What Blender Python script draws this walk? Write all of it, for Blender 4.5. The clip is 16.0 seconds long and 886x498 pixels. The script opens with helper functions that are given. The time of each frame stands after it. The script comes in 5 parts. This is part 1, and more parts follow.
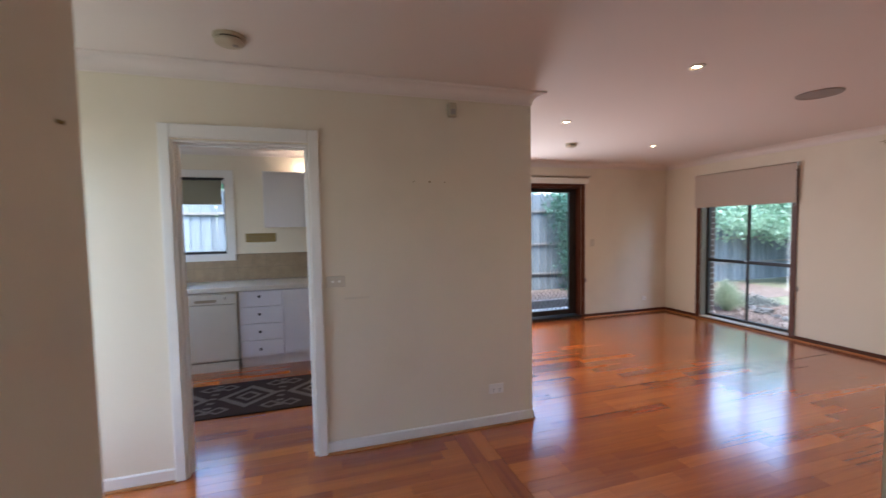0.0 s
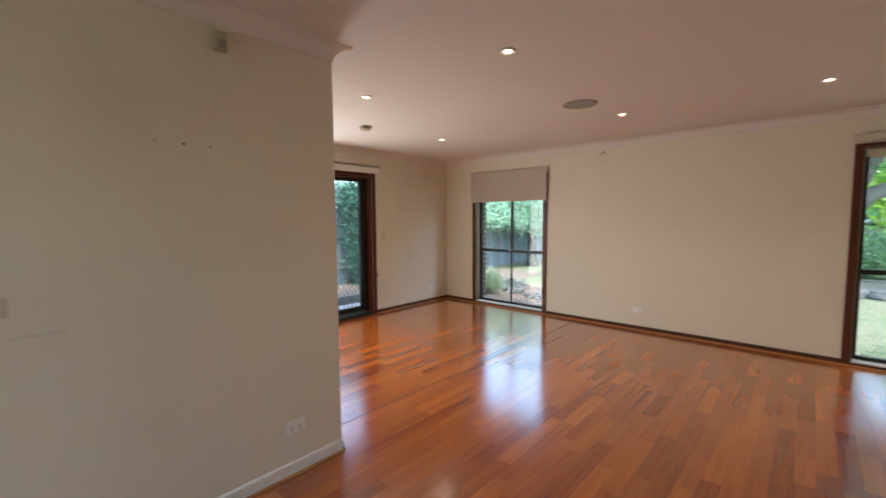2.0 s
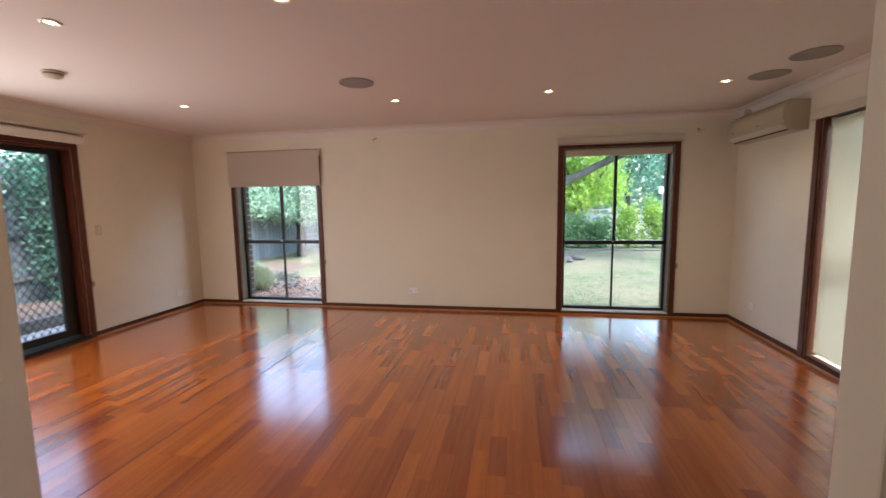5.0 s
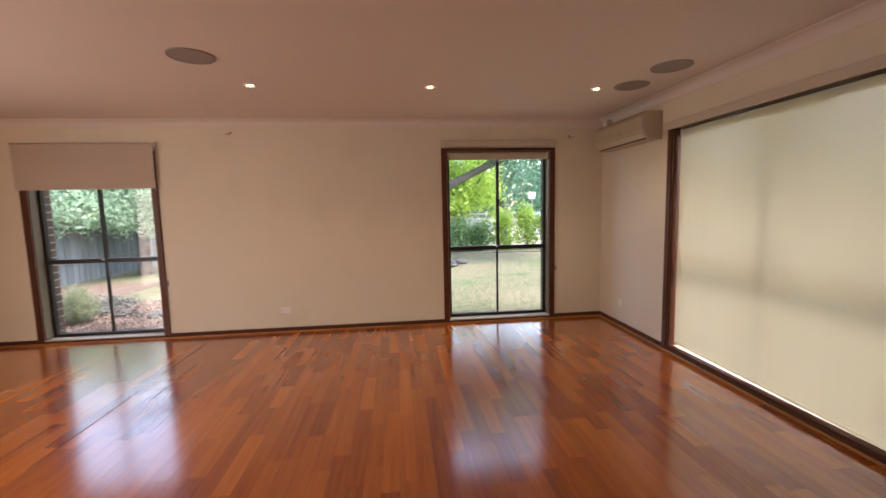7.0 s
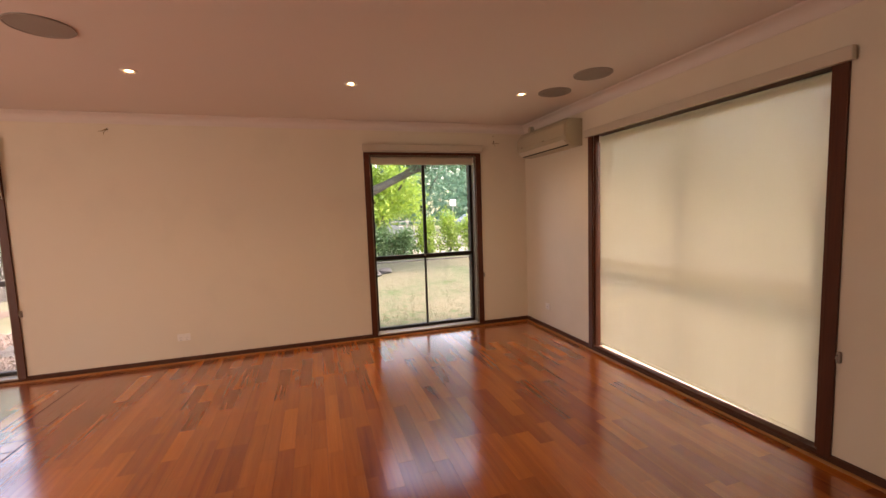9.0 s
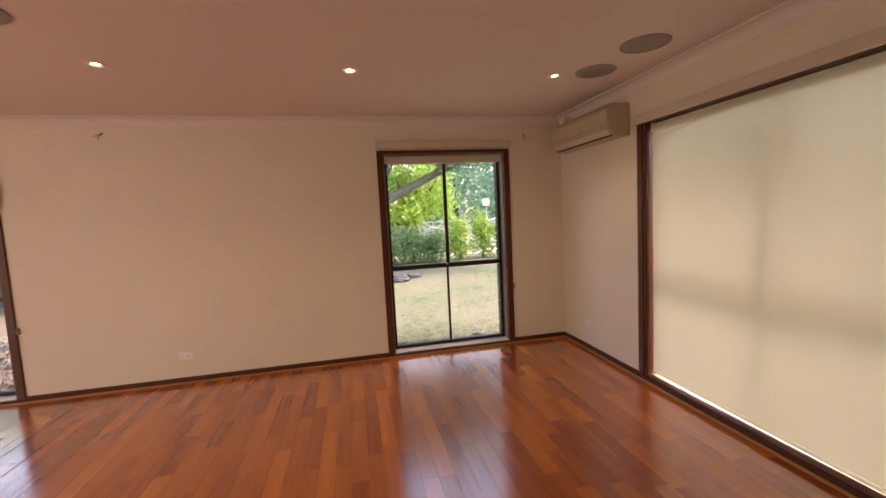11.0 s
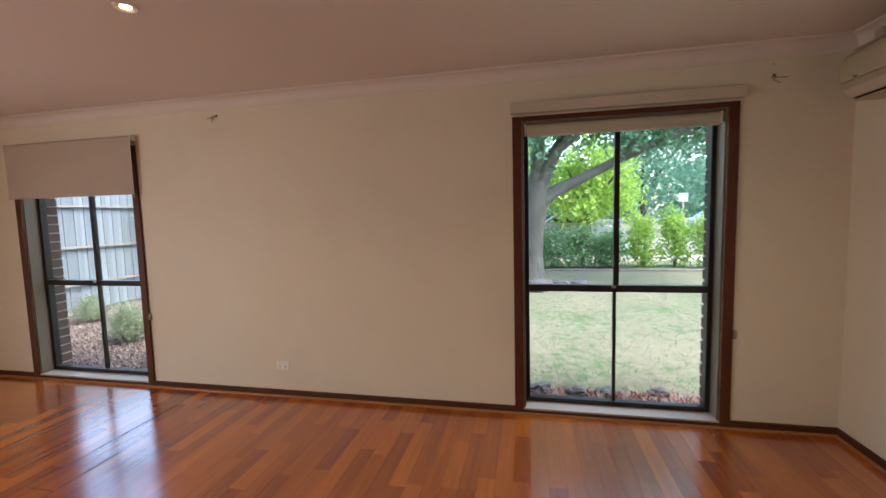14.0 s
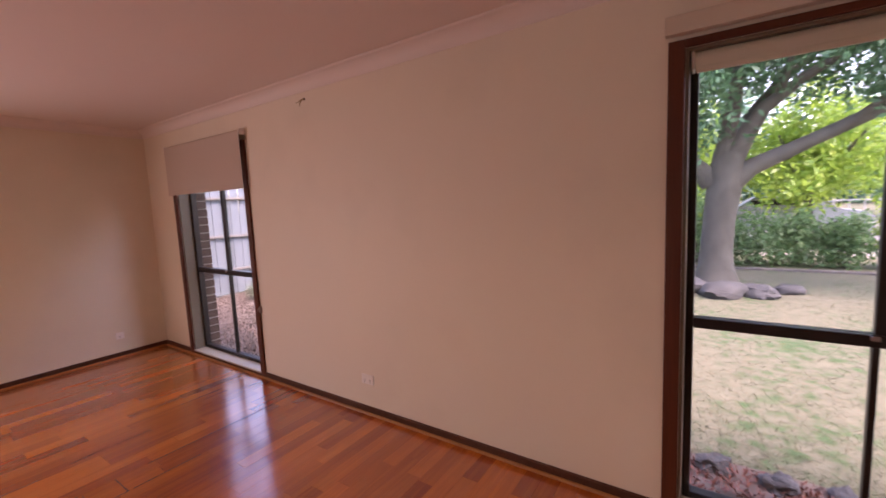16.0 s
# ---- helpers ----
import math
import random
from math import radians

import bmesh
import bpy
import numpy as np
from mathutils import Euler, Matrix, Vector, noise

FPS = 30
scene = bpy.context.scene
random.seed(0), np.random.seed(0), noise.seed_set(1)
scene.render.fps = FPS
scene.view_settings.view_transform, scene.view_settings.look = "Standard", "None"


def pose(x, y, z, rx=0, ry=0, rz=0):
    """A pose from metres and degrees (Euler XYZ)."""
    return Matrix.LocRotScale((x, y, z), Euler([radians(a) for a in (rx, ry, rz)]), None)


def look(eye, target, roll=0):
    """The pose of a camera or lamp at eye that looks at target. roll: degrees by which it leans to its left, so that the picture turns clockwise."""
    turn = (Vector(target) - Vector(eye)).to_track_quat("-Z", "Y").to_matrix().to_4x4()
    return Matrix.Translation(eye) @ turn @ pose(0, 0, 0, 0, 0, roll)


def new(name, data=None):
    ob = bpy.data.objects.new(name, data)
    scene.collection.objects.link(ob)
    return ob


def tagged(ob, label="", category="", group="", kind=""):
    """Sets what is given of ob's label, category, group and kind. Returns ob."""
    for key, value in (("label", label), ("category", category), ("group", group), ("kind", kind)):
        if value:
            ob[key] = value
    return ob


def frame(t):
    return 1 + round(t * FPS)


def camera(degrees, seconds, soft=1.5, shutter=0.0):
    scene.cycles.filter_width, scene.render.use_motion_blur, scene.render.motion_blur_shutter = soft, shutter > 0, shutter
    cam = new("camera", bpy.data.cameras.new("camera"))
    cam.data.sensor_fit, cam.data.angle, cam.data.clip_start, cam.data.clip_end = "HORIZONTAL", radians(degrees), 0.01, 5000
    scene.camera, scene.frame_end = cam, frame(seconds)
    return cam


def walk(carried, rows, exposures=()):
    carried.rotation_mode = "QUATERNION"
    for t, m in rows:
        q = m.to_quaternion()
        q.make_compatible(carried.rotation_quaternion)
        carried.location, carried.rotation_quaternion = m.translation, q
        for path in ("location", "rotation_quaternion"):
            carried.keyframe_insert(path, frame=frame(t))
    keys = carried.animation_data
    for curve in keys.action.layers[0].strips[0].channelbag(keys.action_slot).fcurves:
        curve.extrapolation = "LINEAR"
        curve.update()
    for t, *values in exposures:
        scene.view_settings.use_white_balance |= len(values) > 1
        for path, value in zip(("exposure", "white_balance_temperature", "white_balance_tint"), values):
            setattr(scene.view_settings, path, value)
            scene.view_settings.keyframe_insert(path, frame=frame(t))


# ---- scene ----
cam = camera(94.8, 16.0, shutter=0.5)
PATH = [
    (0, (0.384, 1.671, 1.440), (0.972, 3.58, 1.332), -1.0),
    (0.5, (0.402, 1.875, 1.43), (1.240, 3.688, 1.320), -0.2),
    (1, (0.423, 1.996, 1.426), (1.457, 3.704, 1.301), -0.2),
    (1.5, (0.463, 2.127, 1.403), (1.726, 3.672, 1.264), -0.2),
    (2, (0.530, 2.267, 1.410), (2.008, 3.606, 1.258), -0.35),
    (2.5, (0.580, 2.333, 1.412), (2.203, 3.490, 1.248), -0.5),
    (3, (0.603, 2.400, 1.404), (2.348, 3.360, 1.226), -0.6),
    (3.5, (0.603, 2.480, 1.408), (2.430, 3.269, 1.215), -0.65),
    (4, (0.604, 2.505, 1.400), (2.487, 3.148, 1.192), -0.7),
    (6.5, (1.032, 2.539, 1.38), (3.019, 2.46, 1.17), -1.2),
    (7, (1.137, 2.53, 1.386), (3.115, 2.316, 1.182), -1.3),
    (7.5, (1.24, 2.53, 1.374), (3.196, 2.163, 1.179), -1.3),
    (8, (1.314, 2.54, 1.38), (3.239, 2.035, 1.188), -1.3),
    (8.2, (1.326, 2.588, 1.377), (3.234, 2.017, 1.194), -1.3),
    (10.3, (1.631, 2.38, 1.408), (3.543, 1.816, 1.241), -3.3),
    (10.5, (1.696, 2.344, 1.421), (3.619, 1.821, 1.256), -3.3),
    (11, (1.849, 2.271, 1.427), (3.797, 1.85, 1.253), -2.9),
    (11.5, (2.03, 2.202, 1.403), (4.004, 1.948, 1.206), -1.8),
    (12, (2.273, 2.154, 1.395), (4.262, 2.082, 1.197), -1.3),
    (12.5, (2.453, 2.11, 1.408), (4.443, 2.163, 1.224), -1.6),
    (13, (2.654, 2.025, 1.411), (4.638, 2.213, 1.247), -1.6),
    (13.5, (2.879, 1.93, 1.421), (4.848, 2.243, 1.258), -1.3),
    (14, (3.085, 1.901, 1.42), (5.035, 2.311, 1.254), -1.5),
    (14.5, (3.313, 1.902, 1.432), (5.234, 2.43, 1.267), -2.2),
    (15, (3.551, 1.9, 1.431), (5.408, 2.621, 1.258), -2.8),
    (15.5, (3.781, 1.852, 1.439), (5.54, 2.784, 1.246), -2.7),
    (16, (3.987, 1.817, 1.454), (5.633, 2.931, 1.236), -2.5),
]
walk(cam, [(t, look(eye, target, roll)) for t, eye, target, roll in PATH],
     exposures=[(0, 3.13, 5800, 15), (0.5, 3.13, 6150, 26), (1, 3.15, 6550, 28), (1.5, 3.18, 6500, 10), (2.5, 3.18, 5800, 3), (3, 3.18, 6200, 10), (3.5, 3.18, 6200, 7), (4.2, 3.16, 6200, 8), (6.5, 3.03, 7100, 28), (7, 3.03, 7400, 24), (7.5, 3.03, 7850, 30), (8, 3.00, 8950, 35), (10.3, 2.98, 8400, 32), (11, 2.98, 8250, 32), (12.5, 2.91, 7300, 20), (13.5, 2.96, 6700, 17), (14.5, 2.90, 6550, 13), (15, 2.86, 6800, 24), (15.5, 2.83, 7300, 37), (16, 2.80, 7350, 51)])

# ---- world, sun, large lights ----
SUN_EL, SUN_AZ = 58.0, 200.0
world = bpy.data.worlds.new("world")
scene.world = world
world.use_nodes = True
wn = world.node_tree.nodes
wl = world.node_tree.links
sky = wn.new("ShaderNodeTexSky")
sky.sky_type = "NISHITA"
sky.sun_disc = False
sky.sun_elevation, sky.sun_rotation = radians(SUN_EL), radians(SUN_AZ)
sky.air_density, sky.dust_density = 1.2, 2.0
wn["Background"].inputs["Strength"].default_value = 0.15
wl.new(sky.outputs[0], wn["Background"].inputs["Color"])

sun_data = bpy.data.lights.new("sun", "SUN")
sun_data.energy, sun_data.angle, sun_data.color = 0.85, radians(20), (1.0, 0.95, 0.87)
sun = new("sun", sun_data)
# a sun at azimuth a (clockwise from +y) and elevation e
a, e = radians(SUN_AZ), radians(SUN_EL)
sun_dir = Vector((math.sin(a) * math.cos(e), math.cos(a) * math.cos(e), math.sin(e)))
sun.matrix_world = Matrix.Translation((0, 0, 30)) @ sun_dir.to_track_quat("Z", "Y").to_matrix().to_4x4()

WARM = (1.0, 0.76, 0.52)
DAY = (1.0, 0.97, 0.92)
NORTH = 7.13


def area_lamp(name, eye, target, w, h, watts, colour):
    d = bpy.data.lights.new(name, "AREA")
    d.shape, d.size, d.size_y, d.energy, d.color = "RECTANGLE", w, h, watts, colour
    ob = new(name, d)
    ob.matrix_world = look(eye, target)
    return ob


def spot_lamp(name, x, y, z, watts, colour, spread=150):
    d = bpy.data.lights.new(name, "SPOT")
    d.energy, d.color, d.spot_size, d.spot_blend, d.shadow_soft_size = watts, colour, radians(spread), 0.9, 0.04
    ob = new(name, d)
    ob.location = (x, y, z)
    return ob


# daylight at the hall window and sliding door; unseen entry lamp added as fill
area_lamp("hall_window_daylight", (-1.56, 3.82, 1.1), (0, 3.95, 0.9), 0.8, 1.7, 0.60, (0.88, 0.97, 1.0))
area_lamp("entry_fill", (0.45, -0.49, 1.8), (0.45, 2, 1.6), 0.6, 0.5, 0.4, DAY)
# unseen lamp added by the west wall to brighten the kitchen
area_lamp("kitchen_side_fill", (-2.1, 5.7, 1.5), (0, 5.7, 1.2), 0.9, 1.1, 0.5, (0.82, 0.92, 1.0))
area_lamp("sliding_door_daylight", (2.87, NORTH + 0.02, 1.02), (2.87, 3, 0.9), 0.86, 1.85, 5.4, DAY)
DOWNLIGHTS = ((2.655, 3.66), (2.64, 5.02), (4.70, 0.745), (4.69, 2.225), (4.69, 3.68), (4.42, 5.80))
for dx, dy in DOWNLIGHTS:
    spot_lamp("downlight_beam", dx, dy, 2.375, 2.3, WARM, 120)
spot_lamp("kitchen_beam", 0.40, 6.83, 2.36, 4.4, WARM)

# ---- materials ----


def mat(name, colour, rough=0.6, metal=0.0, spread=0.06, scale=6.0, fine=120.0, bump=0.1, spec=0.5, stains=0.0, dist=0.002):
    """A procedural surface: broad tone variation, fine grain and relief."""
    m = bpy.data.materials.new(name)
    m.use_nodes = True
    nt = m.node_tree
    n, l = nt.nodes, nt.links
    b = n["Principled BSDF"]
    b.inputs["Roughness"].default_value, b.inputs["Metallic"].default_value = rough, metal
    b.inputs["Specular IOR Level"].default_value = spec
    geo = n.new("ShaderNodeNewGeometry")
    big, small = n.new("ShaderNodeTexNoise"), n.new("ShaderNodeTexNoise")
    big.inputs["Scale"].default_value, small.inputs["Scale"].default_value = scale, fine
    big.inputs["Detail"].default_value, small.inputs["Detail"].default_value = 5, 3
    l.new(geo.outputs["Position"], big.inputs["Vector"])
    l.new(geo.outputs["Position"], small.inputs["Vector"])
    mix = n.new("ShaderNodeMix")
    mix.data_type = "RGBA"
    lo = [max(0, c * (1 - spread * 2)) for c in colour]
    hi = [min(1, c * (1 + spread)) for c in colour]
    mix.inputs[6].default_value, mix.inputs[7].default_value = (*lo, 1), (*hi, 1)
    add = n.new("ShaderNodeMath")
    add.operation = "MULTIPLY_ADD"
    l.new(small.outputs["Fac"], add.inputs[0])
    add.inputs[1].default_value = 0.4
    half = n.new("ShaderNodeMath")
    half.operation = "MULTIPLY"
    half.inputs[1].default_value = 0.7
    l.new(big.outputs["Fac"], half.inputs[0])
    l.new(half.outputs[0], add.inputs[2])
    l.new(add.outputs[0], mix.inputs[0])
    last = mix.outputs[2]
    if stains:
        st = n.new("ShaderNodeTexNoise")
        st.inputs["Scale"].default_value, st.inputs["Detail"].default_value = 1.7, 6
        l.new(geo.outputs["Position"], st.inputs["Vector"])
        ramp = n.new("ShaderNodeValToRGB")
        ramp.color_ramp.elements[0].position, ramp.color_ramp.elements[1].position = 0.52, 0.75
        ramp.color_ramp.elements[0].color, ramp.color_ramp.elements[1].color = (0, 0, 0, 1), (stains, stains, stains, 1)
        l.new(st.outputs["Fac"], ramp.inputs[0])
        dm = n.new("ShaderNodeMix")
        dm.data_type = "RGBA"
        dm.inputs[7].default_value = (*[c * 0.72 for c in colour], 1)
        l.new(ramp.outputs[0], dm.inputs[0])
        l.new(last, dm.inputs[6])
        last = dm.outputs[2]
    l.new(last, b.inputs["Base Color"])
    if bump:
        bp = n.new("ShaderNodeBump")
        bp.inputs["Strength"].default_value, bp.inputs["Distance"].default_value = bump, dist
        l.new(small.outputs["Fac"], bp.inputs["Height"])
        l.new(bp.outputs[0], b.inputs["Normal"])
    return m


def wood(name, light, dark, rough, axis=0, islands=True, by_object=False, grain=1.0, coat=0.0):
    """Timber with long grain along one world axis; each piece takes its own tone."""
    m = bpy.data.materials.new(name)
    m.use_nodes = True
    nt = m.node_tree
    n, l = nt.nodes, nt.links
    b = n["Principled BSDF"]
    b.inputs["Specular IOR Level"].default_value = 0.3
    geo = n.new("ShaderNodeNewGeometry")
    if by_object:
        rnd = n.new("ShaderNodeObjectInfo").outputs["Random"]
    else:
        rnd = geo.outputs["Random Per Island"]
    shift = n.new("ShaderNodeVectorMath")
    shift.operation = "MULTIPLY_ADD"
    comb = n.new("ShaderNodeCombineXYZ")
    for k in range(3):
        l.new(rnd, comb.inputs[k])
    l.new(comb.outputs[0], shift.inputs[0])
    shift.inputs[1].default_value = (37.0, 53.0, 71.0) if islands else (0, 0, 0)
    l.new(geo.outputs["Position"], shift.inputs[2])
    sc = n.new("ShaderNodeVectorMath")
    sc.operation = "MULTIPLY"
    stretch = [26.0 * grain] * 3
    stretch[axis] = 0.9 * grain
    sc.inputs[1].default_value = stretch
    l.new(shift.outputs[0], sc.inputs[0])
    gn = n.new("ShaderNodeTexNoise")
    gn.inputs["Scale"].default_value, gn.inputs["Detail"].default_value, gn.inputs["Distortion"].default_value = 1.0, 6, 0.6
    l.new(sc.outputs[0], gn.inputs["Vector"])
    fn = n.new("ShaderNodeTexNoise")
    fn.inputs["Scale"].default_value, fn.inputs["Detail"].default_value = 7.0, 4
    l.new(sc.outputs[0], fn.inputs["Vector"])
    f = n.new("ShaderNodeMath")
    f.operation = "MULTIPLY_ADD"
    f.inputs[1].default_value = 0.72 if islands else 0.0
    l.new(rnd, f.inputs[0])
    g2 = n.new("ShaderNodeMath")
    g2.operation = "MULTIPLY_ADD"
    g2.inputs[1].default_value, g2.inputs[2].default_value = 0.8 if islands else 0.9, -0.26 if islands else 0.0
    l.new(gn.outputs["Fac"], g2.inputs[0])
    l.new(g2.outputs[0], f.inputs[2])
    mix = n.new("ShaderNodeMix")
    mix.data_type = "RGBA"
    mix.inputs[6].default_value, mix.inputs[7].default_value = (*dark, 1), (*light, 1)
    l.new(f.outputs[0], mix.inputs[0])
    streak = n.new("ShaderNodeValToRGB")
    streak.color_ramp.elements[0].position, streak.color_ramp.elements[1].position = 0.25, 0.62
    streak.color_ramp.elements[0].color, streak.color_ramp.elements[1].color = (0.6, 0.6, 0.6, 1), (1, 1, 1, 1)
    l.new(fn.outputs["Fac"], streak.inputs[0])
    mul = n.new("ShaderNodeMix")
    mul.data_type, mul.blend_type = "RGBA", "MULTIPLY"
    mul.inputs[0].default_value = 0.42
    l.new(mix.outputs[2], mul.inputs[6])
    l.new(streak.outputs[0], mul.inputs[7])
    l.new(mul.outputs[2], b.inputs["Base Color"])
    rn = n.new("ShaderNodeTexNoise")
    rn.inputs["Scale"].default_value, rn.inputs["Detail"].default_value = 3.0, 5
    l.new(geo.outputs["Position"], rn.inputs["Vector"])
    rm = n.new("ShaderNodeMapRange")
    rm.inputs[3].default_value, rm.inputs[4].default_value = rough * 0.75, rough * 1.35
    l.new(rn.outputs["Fac"], rm.inputs[0])
    l.new(rm.outputs[0], b.inputs["Roughness"])
    b.inputs["Coat Weight"].default_value, b.inputs["Coat Roughness"].default_value, b.inputs["Coat IOR"].default_value = coat, 0.155, 1.8
    bp = n.new("ShaderNodeBump")
    bp.inputs["Strength"].default_value, bp.inputs["Distance"].default_value = 0.012, 0.001
    l.new(fn.outputs["Fac"], bp.inputs["Height"])
    l.new(bp.outputs[0], b.inputs["Normal"])
    return m


def glass(name, tint=(0.97, 0.985, 0.98)):
    m = bpy.data.materials.new(name)
    m.use_nodes = True
    n, l = m.node_tree.nodes, m.node_tree.links
    n.remove(n["Principled BSDF"])
    tr, gl, mx = n.new("ShaderNodeBsdfTransparent"), n.new("ShaderNodeBsdfGlossy"), n.new("ShaderNodeMixShader")
    tr.inputs[0].default_value = (*tint, 1)
    gl.inputs["Roughness"].default_value = 0.01
    lw, po, ma = n.new("ShaderNodeLayerWeight"), n.new("ShaderNodeMath"), n.new("ShaderNodeMath")
    lw.inputs["Blend"].default_value = 0.5
    po.operation, ma.operation = "POWER", "MULTIPLY_ADD"
    po.inputs[1].default_value, ma.inputs[1].default_value, ma.inputs[2].default_value = 5.0, 0.6, 0.025
    l.new(lw.outputs["Facing"], po.inputs[0])
    l.new(po.outputs[0], ma.inputs[0])
    l.new(ma.outputs[0], mx.inputs[0])
    l.new(tr.outputs[0], mx.inputs[1])
    l.new(gl.outputs[0], mx.inputs[2])
    l.new(mx.outputs[0], n["Material Output"].inputs[0])
    return m


def cloth(name, colour, through_part, sheer=0.0):
    """Blind fabric: part of the light passes through, scattered."""
    m = bpy.data.materials.new(name)
    m.use_nodes = True
    n, l = m.node_tree.nodes, m.node_tree.links
    n.remove(n["Principled BSDF"])
    geo = n.new("ShaderNodeNewGeometry")
    weave = n.new("ShaderNodeTexNoise")
    weave.inputs["Scale"].default_value, weave.inputs["Detail"].default_value = 400, 2
    l.new(geo.outputs["Position"], weave.inputs["Vector"])
    mix = n.new("ShaderNodeMix")
    mix.data_type = "RGBA"
    mix.inputs[6].default_value = (*[c * 0.92 for c in colour], 1)
    mix.inputs[7].default_value = (*colour, 1)
    l.new(weave.outputs["Fac"], mix.inputs[0])
    d, t, mx = n.new("ShaderNodeBsdfDiffuse"), n.new("ShaderNodeBsdfTranslucent"), n.new("ShaderNodeMixShader")
    mx.inputs[0].default_value = through_part
    for s in (d, t):
        l.new(mix.outputs[2], s.inputs[0])
    l.new(d.outputs[0], mx.inputs[1])
    l.new(t.outputs[0], mx.inputs[2])
    last = mx
    if sheer:
        tp, m2 = n.new("ShaderNodeBsdfTransparent"), n.new("ShaderNodeMixShader")
        m2.inputs[0].default_value = sheer
        l.new(mx.outputs[0], m2.inputs[1])
        l.new(tp.outputs[0], m2.inputs[2])
        last = m2
    l.new(last.outputs[0], n["Material Output"].inputs[0])
    return m


def glow(name, colour, strength):
    m = bpy.data.materials.new(name)
    m.use_nodes = True
    b = m.node_tree.nodes["Principled BSDF"]
    b.inputs["Emission Color"].default_value = (*colour, 1)
    b.inputs["Emission Strength"].default_value = strength
    return m


def leafy(name, light, dark, through_part=0.45):
    m = bpy.data.materials.new(name)
    m.use_nodes = True
    n, l = m.node_tree.nodes, m.node_tree.links
    n.remove(n["Principled BSDF"])
    geo = n.new("ShaderNodeNewGeometry")
    mix = n.new("ShaderNodeMix")
    mix.data_type = "RGBA"
    mix.inputs[6].default_value, mix.inputs[7].default_value = (*dark, 1), (*light, 1)
    l.new(geo.outputs["Random Per Island"], mix.inputs[0])
    d, t, g = n.new("ShaderNodeBsdfDiffuse"), n.new("ShaderNodeBsdfTranslucent"), n.new("ShaderNodeBsdfGlossy")
    g.inputs["Roughness"].default_value = 0.45
    g.inputs[0].default_value = (0.6, 0.6, 0.6, 1)
    l.new(mix.outputs[2], d.inputs[0])
    l.new(mix.outputs[2], t.inputs[0])
    m1, m2 = n.new("ShaderNodeMixShader"), n.new("ShaderNodeMixShader")
    m1.inputs[0].default_value, m2.inputs[0].default_value = through_part, 0.05
    l.new(d.outputs[0], m1.inputs[1])
    l.new(t.outputs[0], m1.inputs[2])
    l.new(m1.outputs[0], m2.inputs[1])
    l.new(g.outputs[0], m2.inputs[2])
    l.new(m2.outputs[0], n["Material Output"].inputs[0])
    return m


def lawn_material():
    m = mat("lawn", (0.3, 0.3, 0.12), rough=0.95, spec=0.1, bump=0.6, fine=40)
    n, l = m.node_tree.nodes, m.node_tree.links
    geo = n.new("ShaderNodeNewGeometry")
    p, f = n.new("ShaderNodeTexNoise"), n.new("ShaderNodeTexNoise")
    p.inputs["Scale"].default_value, p.inputs["Detail"].default_value = 0.55, 6
    f.inputs["Scale"].default_value, f.inputs["Detail"].default_value = 9, 8
    ramp = n.new("ShaderNodeValToRGB")
    e = ramp.color_ramp.elements
    e[0].position, e[0].color = 0.40, (0.178, 0.176, 0.122, 1)
    e[1].position, e[1].color = 0.74, (0.072, 0.130, 0.060, 1)
    mid = e.new(0.58)
    mid.color = (0.150, 0.155, 0.105, 1)
    add = n.new("ShaderNodeMath")
    add.operation = "MULTIPLY_ADD"
    add.inputs[1].default_value = 0.95
    sub = n.new("ShaderNodeMath")
    sub.operation = "MULTIPLY_ADD"
    sub.inputs[1].default_value, sub.inputs[2].default_value = 0.95, -0.43
    for t in (p, f):
        l.new(geo.outputs["Position"], t.inputs["Vector"])
    l.new(p.outputs["Fac"], sub.inputs[0])
    l.new(f.outputs["Fac"], add.inputs[0])
    l.new(sub.outputs[0], add.inputs[2])
    l.new(add.outputs[0], ramp.inputs[0])
    l.new(ramp.outputs[0], n["Principled BSDF"].inputs["Base Color"])
    return m


M_WALL = mat("cream_wall_paint", (0.76, 0.695, 0.565), rough=0.55, spread=0.02, scale=1.2, fine=220, bump=0.06, stains=0.25)
M_CEIL = mat("white_ceiling_paint", (0.75, 0.68, 0.63), rough=0.8, spread=0.015, scale=0.8, fine=160, bump=0.05)
M_TRIM = mat("white_gloss_paint", (0.78, 0.77, 0.74), rough=0.3, spread=0.02, fine=90, bump=0.04)
# cream reveal linings, darkened in base colour for their backlit shade
M_LINING_SHADE = mat("shaded_cream_lining", (0.165, 0.13, 0.085), rough=0.45, spread=0.05, fine=80)
M_SILL = mat("pale_sill_paint", (0.55, 0.49, 0.38), rough=0.4, spread=0.08, fine=60, stains=0.4)
M_PELMET = mat("cream_pelmet_paint", (0.60, 0.54, 0.44), rough=0.45, spread=0.03, fine=80)
M_DARKWOOD = wood("dark_stained_timber", (0.13, 0.037, 0.016), (0.045, 0.013, 0.006), 0.38, axis=2)
M_SKIRT = wood("dark_stained_skirting", (0.115, 0.040, 0.019), (0.055, 0.021, 0.011), 0.6, axis=0)
M_QUAD = wood("orange_timber_beading", (0.46, 0.21, 0.07), (0.33, 0.13, 0.04), 0.3, axis=0)
FLOOR_L, FLOOR_D = (0.61, 0.170, 0.020), (0.245, 0.042, 0.007)
M_FLOOR = wood("laminate_floor", FLOOR_L, FLOOR_D, 0.2, axis=0, coat=1.0)
M_FLOORP = wood("laminate_floor_strip", FLOOR_L, FLOOR_D, 0.2, axis=0, by_object=True, coat=1.0)
